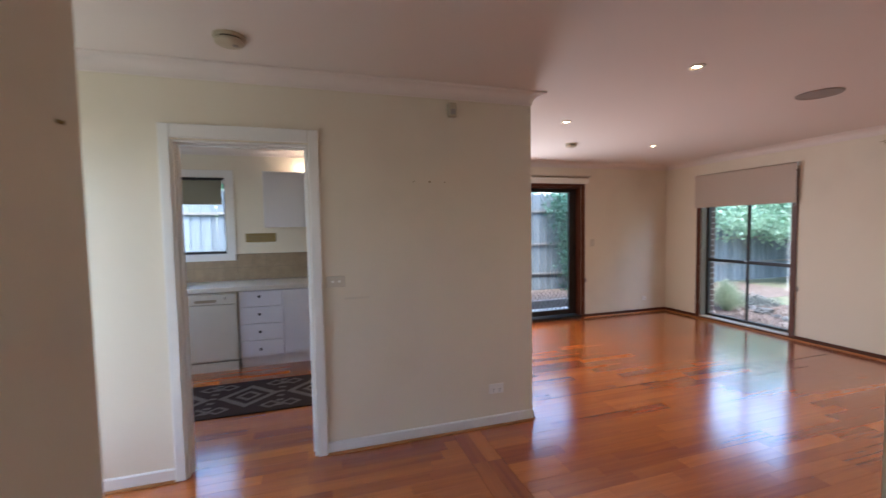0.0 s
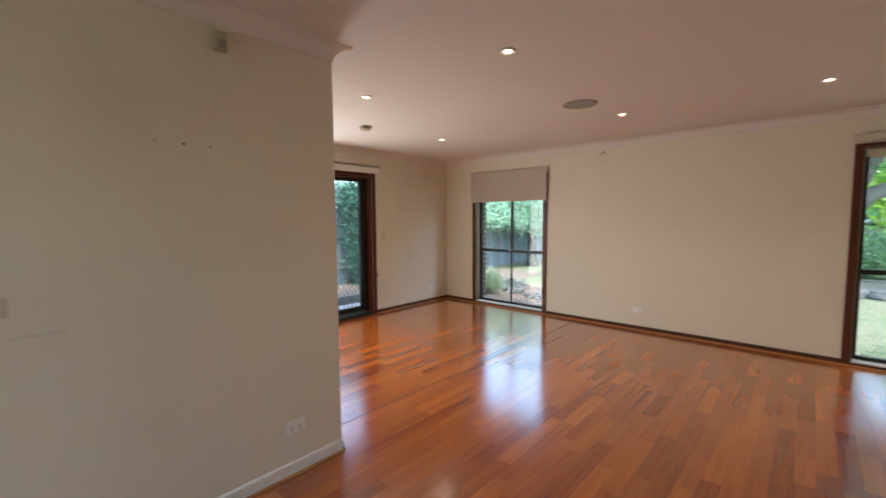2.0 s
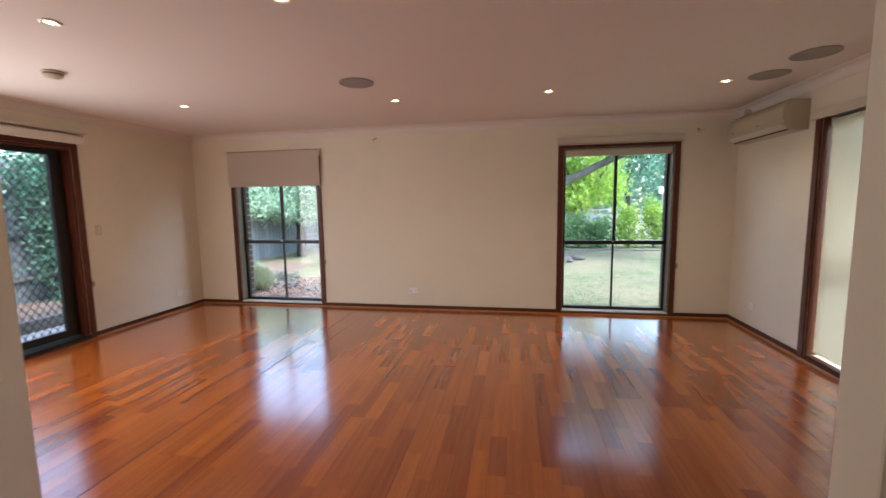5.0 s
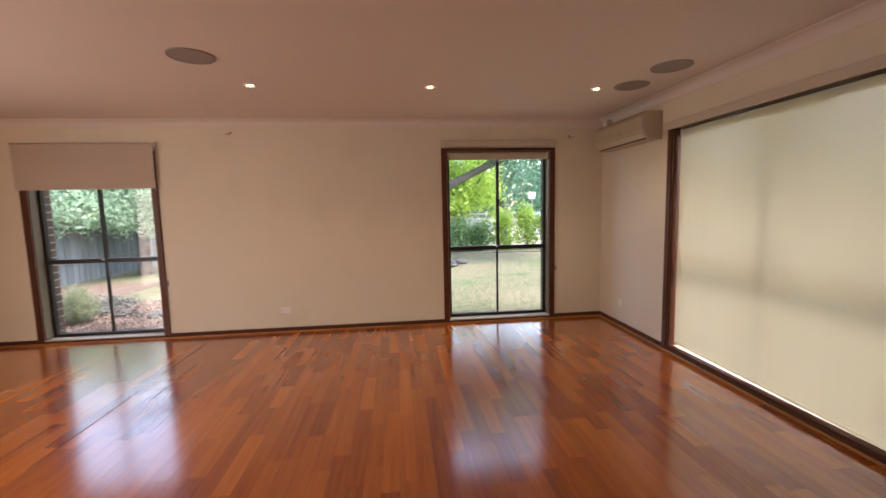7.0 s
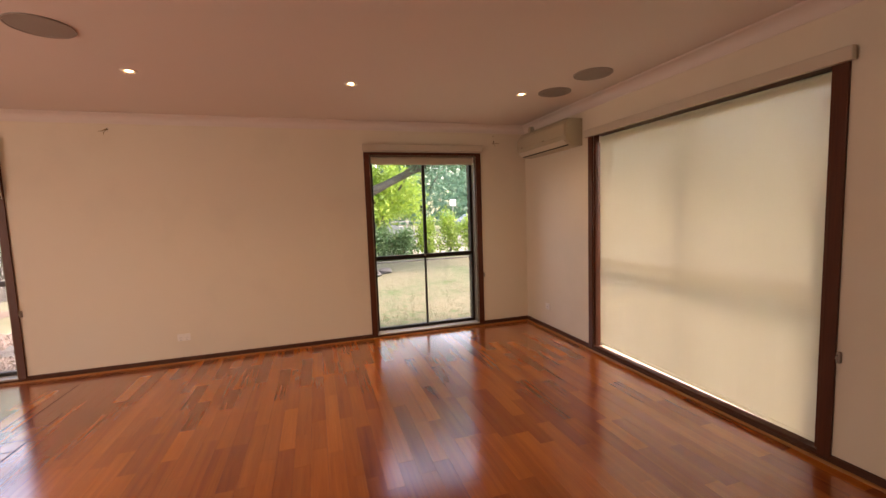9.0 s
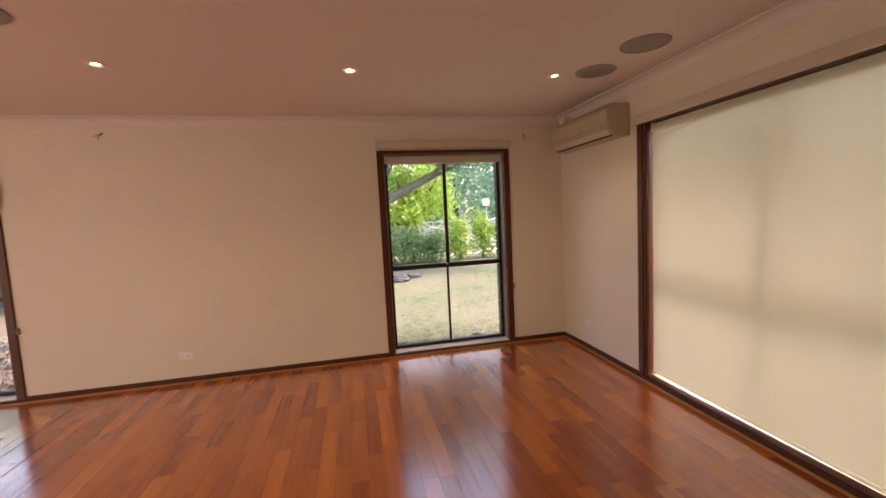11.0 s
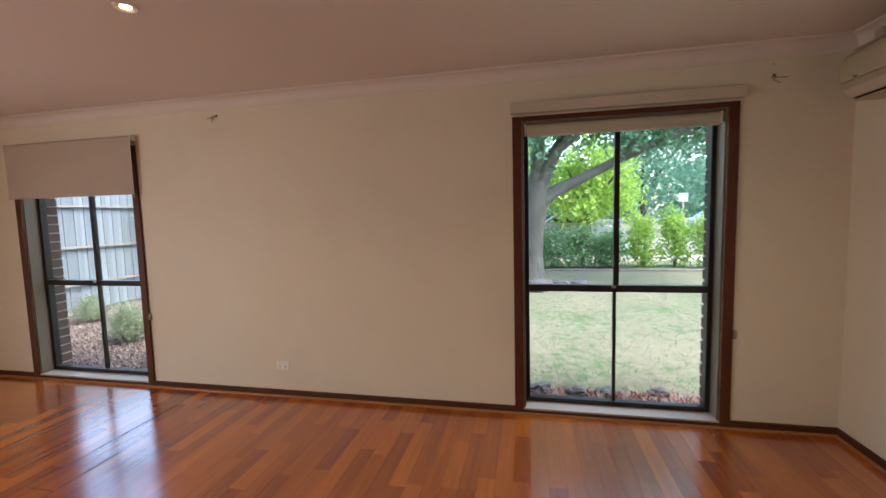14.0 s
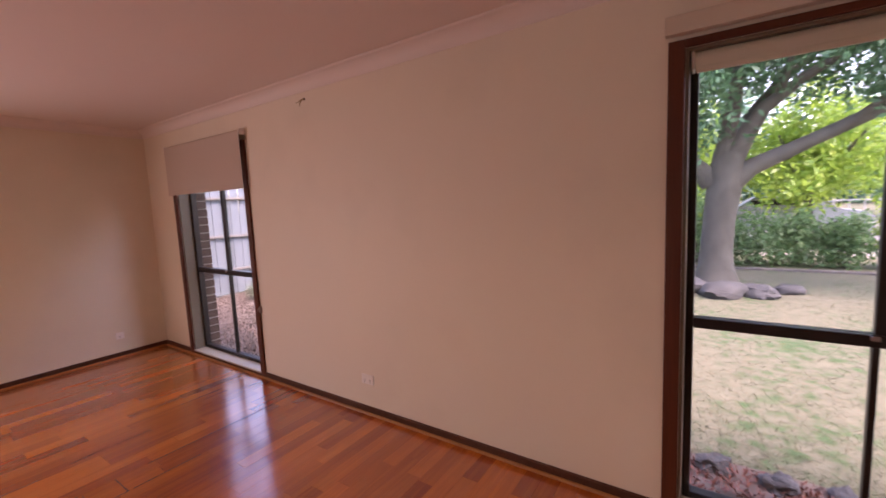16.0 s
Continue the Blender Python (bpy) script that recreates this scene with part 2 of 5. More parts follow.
M_FLOORY = wood("laminate_floor_border", FLOOR_L, FLOOR_D, 0.2, axis=1, coat=1.0)
M_SUB = mat("dark_underlay", (0.03, 0.015, 0.01), rough=0.9)
M_ALU = mat("dark_bronze_aluminium", (0.022, 0.018, 0.016), rough=0.38, metal=0.3, spread=0.1, bump=0.02)
M_GLASS = glass("window_glass")
M_BLIND = cloth("beige_blockout_blind", (0.62, 0.53, 0.45), 0.12)
M_BLIND2 = cloth("cream_blind", (0.74, 0.68, 0.56), 0.25)
M_ROLL = cloth("pale_cream_blind", (0.84, 0.80, 0.72), 0.1)
M_SHEER = cloth("ivory_sunscreen_blind", (0.79, 0.785, 0.66), 0.26, sheer=0.10)
M_PLASTIC = mat("white_plastic", (0.84, 0.82, 0.77), rough=0.35, spread=0.02, bump=0.0)
M_YELLOWED = mat("aged_cream_plastic", (0.48, 0.42, 0.30), rough=0.4, spread=0.03, bump=0.0)
M_GREY = mat("grey_speaker_mesh", (0.33, 0.30, 0.27), rough=0.7, fine=600, bump=0.4)
M_BLACK = mat("black_gap", (0.01, 0.01, 0.01), rough=0.8)
M_CHROME = mat("brushed_nickel", (0.5, 0.48, 0.45), rough=0.3, metal=1.0)
M_BULB = glow("lit_bulb", (1.0, 0.70, 0.36), 4.0)
M_CAB = mat("white_cabinet_laminate", (0.74, 0.74, 0.77), rough=0.35, spread=0.01, bump=0.0)
M_TOP = mat("speckled_cream_worktop", (0.66, 0.62, 0.54), rough=0.35, fine=300, spread=0.08)
M_DISH = mat("cream_dishwasher_enamel", (0.60, 0.56, 0.46), rough=0.35, spread=0.02)
M_TILE = mat("beige_stone_tile", (0.37, 0.275, 0.17), rough=0.4, spread=0.25, scale=14, fine=60)
M_GROUT = mat("grout", (0.30, 0.24, 0.16), rough=0.9)
M_BRASS = mat("aged_brass", (0.30, 0.22, 0.08), rough=0.4, metal=0.8)
M_BRICK = mat("brown_brick", (0.105, 0.066, 0.048), rough=0.85, spread=0.3, scale=12, fine=150, bump=0.6)
M_MORTAR = mat("mortar", (0.34, 0.31, 0.27), rough=0.9, bump=0.5)
M_LAWN = lawn_material()
M_BLADE = leafy("grass_blades", (0.24, 0.21, 0.145), (0.085, 0.135, 0.06), 0.5)
M_SOIL = mat("mulch_soil", (0.16, 0.122, 0.10), rough=0.95, spread=0.4, scale=10, fine=60, bump=0.8)
M_CHIP = leafy("bark_chip", (0.276, 0.096, 0.066), (0.132, 0.072, 0.060), 0.0)
M_CHIP2 = leafy("pale_bark_chip", (0.28, 0.215, 0.185), (0.17, 0.14, 0.122), 0.0)
M_ROCK = mat("basalt_rock", (0.083, 0.086, 0.086), rough=0.9, spread=0.5, scale=8, fine=38, bump=1.0, dist=0.015)
M_BARK = mat("grey_bark", (0.100, 0.099, 0.083), rough=0.9, spread=0.6, scale=5, fine=9, bump=0.8, dist=0.014)
M_BARK_DARK = mat("dark_bark", (0.05, 0.045, 0.04), rough=0.9, spread=0.5, scale=5, fine=9, bump=0.8, dist=0.014)
M_LEAF = leafy("tree_leaves", (0.115, 0.29, 0.15), (0.045, 0.13, 0.07))
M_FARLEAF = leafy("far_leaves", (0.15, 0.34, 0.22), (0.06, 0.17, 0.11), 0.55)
M_LIME = leafy("lime_leaves", (0.37, 0.55, 0.085), (0.16, 0.34, 0.065), 0.55)
M_HEDGE = leafy("hedge_leaves", (0.18, 0.35, 0.15), (0.065, 0.17, 0.075))
M_FEATHER = leafy("feathery_leaves", (0.40, 0.46, 0.31), (0.20, 0.26, 0.16))
M_SILVER = leafy("silver_groundcover", (0.26, 0.28, 0.27), (0.14, 0.16, 0.14))
M_PALING = wood("weathered_paling", (0.22, 0.265, 0.30), (0.125, 0.155, 0.175), 0.9, axis=2, by_object=True, grain=0.6)
M_RAIL = wood("weathered_rail", (0.248, 0.242, 0.229), (0.149, 0.143, 0.136), 0.9, axis=0)
M_ROAD = mat("pale_asphalt", (0.20, 0.196, 0.192), rough=0.9, spread=0.15, fine=90, bump=0.4)
M_CONC = mat("concrete_paving", (0.43, 0.41, 0.38), rough=0.9, spread=0.12, scale=4, fine=80, bump=0.4)
M_WHITE = mat("white_painted_metal", (0.8, 0.8, 0.8), rough=0.5, spread=0.01)
M_BLUECAR = mat("blue_grey_car_paint", (0.10, 0.14, 0.20), rough=0.25, metal=0.4, spread=0.02, bump=0.0)
M_PALECAR = mat("pale_silver_car_paint", (0.30, 0.33, 0.37), rough=0.3, metal=0.3, spread=0.02, bump=0.0)
M_EDGING = mat("weathered_concrete_edging", (0.15, 0.14, 0.125), rough=0.9, spread=0.2, scale=5, fine=70, bump=0.5)
M_TYRE = mat("tyre_rubber", (0.02, 0.02, 0.02), rough=0.9)
M_STEEL = mat("galvanised_steel", (0.4, 0.41, 0.42), rough=0.5, metal=0.8)
M_RUG_D = mat("dark_rug_pile", (0.055, 0.038, 0.034), rough=1.0, fine=500, bump=0.8, spec=0.1)
M_RUG_L = mat("grey_rug_pile", (0.19, 0.16, 0.14), rough=1.0, fine=500, bump=0.8, spec=0.1)
M_SPACK = mat("filler_patch", (0.70, 0.64, 0.52), rough=0.9, spread=0.05)

# ---- mesh helpers ----


def box(bm, x0, x1, y0, y1, z0, z1, bevel=0.0):
    vs = [bm.verts.new(p) for p in ((x0, y0, z0), (x1, y0, z0), (x1, y1, z0), (x0, y1, z0), (x0, y0, z1), (x1, y0, z1), (x1, y1, z1), (x0, y1, z1))]
    fs = [bm.faces.new([vs[i] for i in f]) for f in ((3, 2, 1, 0), (4, 5, 6, 7), (0, 1, 5, 4), (1, 2, 6, 5), (2, 3, 7, 6), (3, 0, 4, 7))]
    if bevel:
        es = list({ed for f in fs for ed in f.edges})
        bmesh.ops.bevel(bm, geom=es, offset=bevel, segments=2, affect="EDGES", profile=0.5)
    return bm


def lathe(bm, profile, n=32, centre=(0, 0, 0), caps=True):
    """Turn (radius, height) points round the z axis."""
    rings = []
    for r, z in profile:
        rings.append([bm.verts.new((centre[0] + r * math.cos(2 * math.pi * k / n), centre[1] + r * math.sin(2 * math.pi * k / n), centre[2] + z)) for k in range(n)])
    for r0, r1 in zip(rings, rings[1:]):
        for k in range(n):
            bm.faces.new((r0[k], r0[(k + 1) % n], r1[(k + 1) % n], r1[k]))
    if caps:
        bm.faces.new(rings[0][::-1])
        bm.faces.new(rings[-1])
    bmesh.ops.recalc_face_normals(bm, faces=bm.faces)
    return bm


def tube(bm, pts, radii, n=8):
    """A round, tapering tube along a line of points."""
    pts = [Vector(p) for p in pts]
    rings = []
    for i, p in enumerate(pts):
        d = (pts[min(i + 1, len(pts) - 1)] - pts[max(i - 1, 0)]).normalized()
        side = d.cross(Vector((0.31, 0.87, 0.38))).normalized()
        up = d.cross(side)
        rings.append([bm.verts.new(p + radii[i] * (math.cos(2 * math.pi * k / n) * side + math.sin(2 * math.pi * k / n) * up)) for k in range(n)])
    for r0, r1 in zip(rings, rings[1:]):
        for k in range(n):
            bm.faces.new((r0[k], r0[(k + 1) % n], r1[(k + 1) % n], r1[k]))
    bm.faces.new(rings[0][::-1])
    bm.faces.new(rings[-1])
    bmesh.ops.recalc_face_normals(bm, faces=bm.faces)
    return bm


def mesh_of(name, bm, material, smooth=False):
    me = bpy.data.meshes.new(name)
    bm.to_mesh(me)
    bm.free()
    me.materials.append(material)
    if smooth:
        for p in me.polygons:
            p.use_smooth = True
        me.set_sharp_from_angle(angle=radians(40))
    return me


def part(name, bm, material, parent, label="", smooth=False):
    ob = new(name, mesh_of(name, bm, material, smooth))
    ob.parent = parent
    return tagged(ob, label)


def thing(name, m, label, category, group="", kind=""):
    ob = new(name)
    ob.empty_display_size = 0.1
    ob.matrix_world = m
    return tagged(ob, label, category, group, kind)


def single(name, bm, material, label="", category="", kind="", group="", smooth=False, m=None):
    ob = new(name, mesh_of(name, bm, material, smooth))
    if m is not None:
        ob.matrix_world = m
    return tagged(ob, label, category, group, kind)


B = bmesh.new

# ---- structure ----
CE = 2.40          # ceiling height
FZ = -0.035        # floor surface
GZ = -0.20         # ground outside
EX, NY = 6.0, 7.13  # inner faces of the east and north walls
PY, PX = 4.38, 1.91   # face and end of the partition


def wall_x(bm, y0, y1, xa, xb, z1, holes):
    """A wall along x between y0 and y1, with holes (x0, x1, z0, z1)."""
    cur = xa
    for hx0, hx1, hz0, hz1 in sorted(holes):
        box(bm, cur, hx0, y0, y1, GZ, z1)
        if hz0 > GZ:
            box(bm, hx0, hx1, y0, y1, GZ, hz0)
        if hz1 < z1:
            box(bm, hx0, hx1, y0, y1, hz1, z1)
        cur = hx1
    box(bm, cur, xb, y0, y1, GZ, z1)
    return bm


def wall_y(bm, x0, x1, ya, yb, z1, holes):
    """A wall along y between x0 and x1, with holes (y0, y1, z0, z1)."""
    cur = ya
    for hy0, hy1, hz0, hz1 in sorted(holes):
        box(bm, x0, x1, cur, hy0, GZ, z1)
        if hz0 > GZ:
            box(bm, x0, x1, hy0, hy1, GZ, hz0)
        if hz1 < z1:
            box(bm, x0, x1, hy0, hy1, hz1, z1)
        cur = hy1
    box(bm, x0, x1, cur, yb, GZ, z1)
    return bm


W1 = (5.155, 6.535)   # outer edges of the architraves
W2 = (0.612, 2.003)
ARC = 0.062
TOPZ = 2.075
holes_e = [(W2[0] + ARC, W2[1] - ARC, -0.003, TOPZ - ARC + 0.03), (W1[0] + ARC, W1[1] - ARC, -0.003, TOPZ - ARC + 0.03)]
single("wall_east", wall_y(B(), EX, EX + 0.10, 0.0, NY, CE, holes_e), M_WALL, kind="structure")
SD = (2.31, 4.39)
single("wall_north", wall_x(B(), NY, NY + 0.10, PX - 0.10, EX + 0.10, CE, [(SD[0] + ARC, SD[1] - ARC, -0.06, 2.02)]), M_WALL, kind="structure")
BW = (2.745, 4.752)
single("wall_south", wall_x(B(), -0.10, 0.0, 1.27, EX + 0.10, CE, [(BW[0] + ARC, BW[1] - ARC, -0.003, 2.064)]), M_WALL, kind="structure")
single("wall_hall_stub", box(B(), 1.255, 1.335, 0.0, 2.08, GZ, CE, 0.004), M_WALL, kind="structure")
KD = (-0.404, 0.343)  # clear kitchen doorway
single("wall_partition", wall_x(B(), PY, PY + 0.10, -2.3, PX, CE, [(KD[0], KD[1], -0.09, 1.97)]), M_WALL, kind="structure")
single("wall_kitchen_east", box(B(), PX - 0.10, PX, PY + 0.10, NY, GZ, CE), M_WALL, kind="structure")
single("wall_hall_west", box(B(), -0.46, -0.356, -0.6, 3.34, GZ, CE, 0.004), M_WALL, kind="structure")
single("wall_corridor_south", box(B(), -1.6, -0.46, 3.24, 3.34, GZ, CE), M_WALL, kind="structure")
single("wall_corridor_end", wall_y(B(), -1.7, -1.6, 3.24, PY - 0.001, CE, [(3.42, 4.24, 0.4, 2.1)]), M_WALL, kind="structure")
# hole added in this unseen wall to let fill light into the hall
single("wall_entry_south", wall_x(B(), -0.6, -0.5, -0.46, 1.37, CE, [(0.15, 0.75, 1.55, 2.05)]), M_WALL, kind="structure")
single("wall_entry_side", box(B(), 1.27, 1.37, -0.5, -0.10, GZ, CE), M_WALL, kind="structure")
KY = 6.98
single("wall_kitchen_north", wall_x(B(), KY, KY + 0.10, -2.3, PX - 0.10, CE, [(-1.62, -0.63, 1.17, 2.06)]), M_WALL, kind="structure")
# the opening here is added, out of view, for the kitchen's fill light
single("wall_kitchen_west", wall_y(B(), -2.3, -2.2, PY + 0.10, KY, CE, [(5.2, 6.2, 0.9, 2.05)]), M_WALL, kind="structure")

bm = B()
box(bm, -2.4, EX + 0.4, -0.7, NY + 0.4, CE, CE + 0.12)
single("ceiling", bm, M_CEIL, kind="structure")
bm = B()
box(bm, -2.5, EX + 0.45, -0.72, NY + 0.45, CE + 0.13, CE + 0.3)
single("roof", bm, M_CONC, kind="structure")


# -- coved cornice, mitred strips of one profile --
def cove(name, a, b, inward, cut_a=0.0, cut_b=0.0):
    """A cove from a to b (x, y) at the ceiling; inward is the way into the room. cut: how far the ceiling edge is drawn in (+) or out (-) at each end."""
    bm = B()
    a, b, w = Vector((*a, 0)), Vector((*b, 0)), Vector((*inward, 0))
    run = (b - a).normalized()
    prof = [(0.0, -0.087), (0.003, -0.087), (0.006, -0.084)]
    for k in range(9):
        t = radians(90 * k / 8)
        prof.append((0.006 + 0.07 * (1 - math.cos(t)), -0.084 + 0.07 * math.sin(t)))
    prof += [(0.084, -0.008), (0.086, -0.002), (0.0, -0.002)]
    ends = []
    for p, cut, sgn in ((a, cut_a, 1), (b, cut_b, -1)):
        ends.append([bm.verts.new(p + w * u + run * (sgn * cut * u) + Vector((0, 0, CE + v))) for u, v in prof])
    k = len(prof)
    for i in range(k):
        bm.faces.new((ends[0][i], ends[0][(i + 1) % k], ends[1][(i + 1) % k], ends[1][i]))
    bm.faces.new(ends[0])
    bm.faces.new(ends[1][::-1])
    bmesh.ops.recalc_face_normals(bm, faces=bm.faces)
    return single(name, bm, M_CEIL, kind="structure", smooth=True)


cove("trim_cornice_east", (EX, 0), (EX, NY), (-1, 0), 1, 1)
cove("trim_cornice_north", (EX, NY), (PX, NY), (0, -1), 1, 1)
cove("trim_cornice_south", (1.37, 0), (EX, 0), (0, 1), 1, 1)
cove("trim_cornice_stub_east", (1.335, 2.08), (1.335, 0), (1, 0), -1, 1)
cove("trim_cornice_stub_end", (1.255, 2.08), (1.335, 2.08), (0, 1), -1, -1)
cove("trim_cornice_stub_west", (1.255, -0.5), (1.255, 2.08), (-1, 0), 1, -1)
cove("trim_cornice_partition", (PX, PY), (-1.6, PY), (0, -1), -1, 1)
cove("trim_cornice_partition_side", (PX, NY), (PX, PY), (1, 0), 1, -1)
cove("trim_cornice_kitchen", (PX - 0.10, KY), (-2.2, KY), (0, -1), 1, 1)


# -- skirting with a quarter-round bead on the floor --
def skirt(name, a, b, inward, height, material, thick=0.014, bead=0.014):
    a, b, w = Vector((*a, 0)), Vector((*b, 0)), Vector((*inward, 0))
    prof = [(0, FZ), (thick, FZ), (thick, height - 0.006), (thick - 0.006, height), (0, height)]
    bm = B()
    ends = [[bm.verts.new(p + w * u + Vector((0, 0, v))) for u, v in prof] for p in (a, b)]
    k = len(prof)
    for i in range(k):
        bm.faces.new((ends[0][i], ends[0][(i + 1) % k], ends[1][(i + 1) % k], ends[1][i]))
    bm.faces.new(ends[0]), bm.faces.new(ends[1][::-1])
    bmesh.ops.recalc_face_normals(bm, faces=bm.faces)
    board = single(name, bm, material, kind="structure")
    bm = B()
    prof = [(thick + 0.001, FZ + 0.001)] + [(thick + 0.001 + bead * math.cos(radians(15 * i)), FZ + 0.001 + bead * math.sin(radians(15 * i))) for i in range(7)]
    ends = [[bm.verts.new(p + w * u + Vector((0, 0, v))) for u, v in prof] for p in (a, b)]
    k = len(prof)
    for i in range(k):
        bm.faces.new((ends[0][i], ends[0][(i + 1) % k], ends[1][(i + 1) % k], ends[1][i]))
    bm.faces.new(ends[0]), bm.faces.new(ends[1][::-1])
    bmesh.ops.recalc_face_normals(bm, faces=bm.faces)
    part("bead", bm, M_QUAD, board, "orange timber quarter-round bead", smooth=True)
    return board


SH = 0.020
skirt("baseboard_east", (EX, 0.0), (EX, W2[0]), (-1, 0), SH, M_SKIRT)
skirt("baseboard_east", (EX, W2[1]), (EX, W1[0]), (-1, 0), SH, M_SKIRT)
skirt("baseboard_east", (EX, W1[1]), (EX, NY), (-1, 0), SH, M_SKIRT)
skirt("baseboard_window", (EX, W2[0]), (EX, W2[1]), (-1, 0), -0.004, M_SKIRT)
skirt("baseboard_window", (EX, W1[0]), (EX, W1[1]), (-1, 0), -0.004, M_SKIRT)
skirt("baseboard_north", (EX, NY), (SD[1], NY), (0, -1), SH, M_SKIRT)
skirt("baseboard_north", (SD[0], NY), (PX, NY), (0, -1), SH, M_SKIRT)
skirt("baseboard_south", (EX, 0), (BW[1], 0), (0, 1), SH, M_SKIRT)
skirt("baseboard_window", (BW[1], 0), (BW[0], 0), (0, 1), -0.004, M_SKIRT)
skirt("baseboard_south", (BW[0], 0), (1.37, 0), (0, 1), SH, M_SKIRT)
skirt("baseboard_stub", (1.335, 0), (1.335, 2.08), (1, 0), SH, M_SKIRT)
skirt("baseboard_partition", (0.409, PY), (PX, PY), (0, -1), 0.045, M_TRIM)
skirt("baseboard_partition", (-1.6, PY), (-0.461, PY), (0, -1), 0.045, M_TRIM)
skirt("baseboard_partition_side", (PX, PY), (PX, NY), (1, 0), SH, M_SKIRT)

# -- kitchen doorway: white lining and architraves --
frame_1 = thing("door_1", pose(0.0, PY, FZ), "white painted doorway with no door leaf", "doorway", kind="structure")
for name, x0, x1, z0, z1 in (("architrave", -0.460, -0.402, 0, 2.092), ("architrave", 0.346, 0.408, 0, 2.092), ("architrave", -0.400, 0.344, 2.012, 2.092)):
    part(name, box(B(), x0, x1, -0.018, 0.0, z0, z1, 0.005), M_TRIM, frame_1)
for x0, x1, z0, z1 in ((-0.4035, -0.390, 0, 2.003), (0.329, 0.3425, 0, 2.003), (-0.390, 0.329, 1.990, 2.003)):
    part("lining", box(B(), x0, x1, 0.001, 0.118, z0, z1, 0.003), M_TRIM, frame_1)
for x0, x1, z0, z1 in ((-0.390, -0.380, 0, 1.990), (0.319, 0.329, 0, 1.990), (-0.380, 0.319, 1.980, 1.990)):
    part("stop", box(B(), x0, x1, 0.06, 0.09, z0, z1, 0.002), M_TRIM, frame_1)


# ---- windows ----
def bar(parent, name, material, *dims, bevel=0.004, label=""):
    return part(name, box(B(), *dims, bevel), material, parent, label)


def glazed(win, x0, x1, z0, z1, y, mid, material=M_ALU):
    """Aluminium frame with a middle rail, offset mullions and four panes."""
    f = 0.03
    fr = bar(win, "window_frame", material, x0, x0 + f, y, y + 0.055, z0, z1, label="dark bronze aluminium frame")
    bar(win, "window_frame", material, x1 - f, x1, y, y + 0.055, z0, z1)
    bar(win, "window_frame", material, x0 + f, x1 - f, y, y + 0.055, z0, z0 + 0.034)
    bar(win, "window_frame", material, x0 + f, x1 - f, y, y + 0.055, z1 - f, z1)
    bar(win, "middle_rail", material, x0 + f, x1 - f, y - 0.004, y + 0.05, mid - 0.024, mid + 0.024)
    cx = (x0 + x1) / 2
    bar(win, "mullion", material, cx - 0.008, cx + 0.028, y + 0.004, y + 0.04, mid + 0.024, z1 - f)
    bar(win, "mullion", material, cx - 0.010, cx + 0.012, y + 0.01, y + 0.045, z0 + 0.034, mid - 0.024)
    bar(win, "sash_lock", M_CHROME, cx - 0.022, cx + 0.006, y - 0.016, y - 0.005, mid + 0.004, mid + 0.022, label="small metal sash lock")
    for a, b, c, d in ((x0 + f, cx - 0.008, mid + 0.024, z1 - f), (cx + 0.028, x1 - f, mid + 0.024, z1 - f),
                       (x0 + f, cx - 0.010, z0 + 0.034, mid - 0.024), (cx + 0.012, x1 - f, z0 + 0.034, mid - 0.024)):
        p = part("pane", box(B(), a, b, y + 0.022, y + 0.026, c, d), M_GLASS, win)
        p.visible_shadow = False
    return fr


def tall_window(name, y_mid, width, label):
    win = thing(name, pose(EX, y_mid, 0, 0, 0, -90), label, "window", kind="structure")
    h = width / 2
    for x0, x1 in ((-h, -h + ARC), (h - ARC, h)):
        bar(win, "architrave", M_DARKWOOD, x0, x1, -0.018, 0.0, -0.0035, TOPZ)
    bar(win, "architrave", M_DARKWOOD, -h + ARC, h - ARC, -0.018, 0.0, TOPZ - ARC + 0.03, TOPZ)
    i = h - ARC
    zt = TOPZ - ARC + 0.03
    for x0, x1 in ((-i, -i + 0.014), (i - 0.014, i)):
        bar(win, "lining", M_LINING_SHADE, x0, x1, 0.0, 0.145, 0.012, zt, bevel=0.002, label="cream painted reveal lining, its shade put into the colour")
    bar(win, "lining", M_LINING_SHADE, -i + 0.014, i - 0.014, 0.0, 0.145, zt - 0.014, zt, bevel=0.002)
    bar(win, "window_sill", M_SILL, -i, i, -0.01, 0.15, -0.002, 0.011, bevel=0.003, label="cream painted timber sill")
    glazed(win, -i + 0.015, i - 0.015, 0.012, zt - 0.015, 0.105, 0.872)
    return win


tall_window("window_1", sum(W1) / 2, W1[1] - W1[0], "tall dark-framed four-pane window with brown timber architraves")
tall_window("window_2", sum(W2) / 2, W2[1] - W2[0], "tall dark-framed four-pane window with brown timber architraves")

# wide window behind the drawn blind
win3 = thing("window_3", pose(sum(BW) / 2, 0, 0, 0, 0, 180), "wide floor-length window in a dark timber frame", "window", kind="structure")
h = (BW[1] - BW[0]) / 2
for x0, x1 in ((-h, -h + ARC), (h - ARC, h)):
    bar(win3, "architrave", M_DARKWOOD, x0, x1, -0.018, 0.0, -0.0035, 2.075)
bar(win3, "architrave", M_DARKWOOD, -h + ARC, h - ARC, -0.018, 0.0, 2.048, 2.075)
i = h - ARC
for x0, x1 in ((-i, -i + 0.02), (i - 0.02, i)):
    bar(win3, "lining", M_DARKWOOD, x0, x1, 0.0, 0.19, 0.022, 2.062, bevel=0.002)
bar(win3, "lining", M_DARKWOOD, -i + 0.02, i - 0.02, 0.0, 0.19, 2.049, 2.062, bevel=0.002)
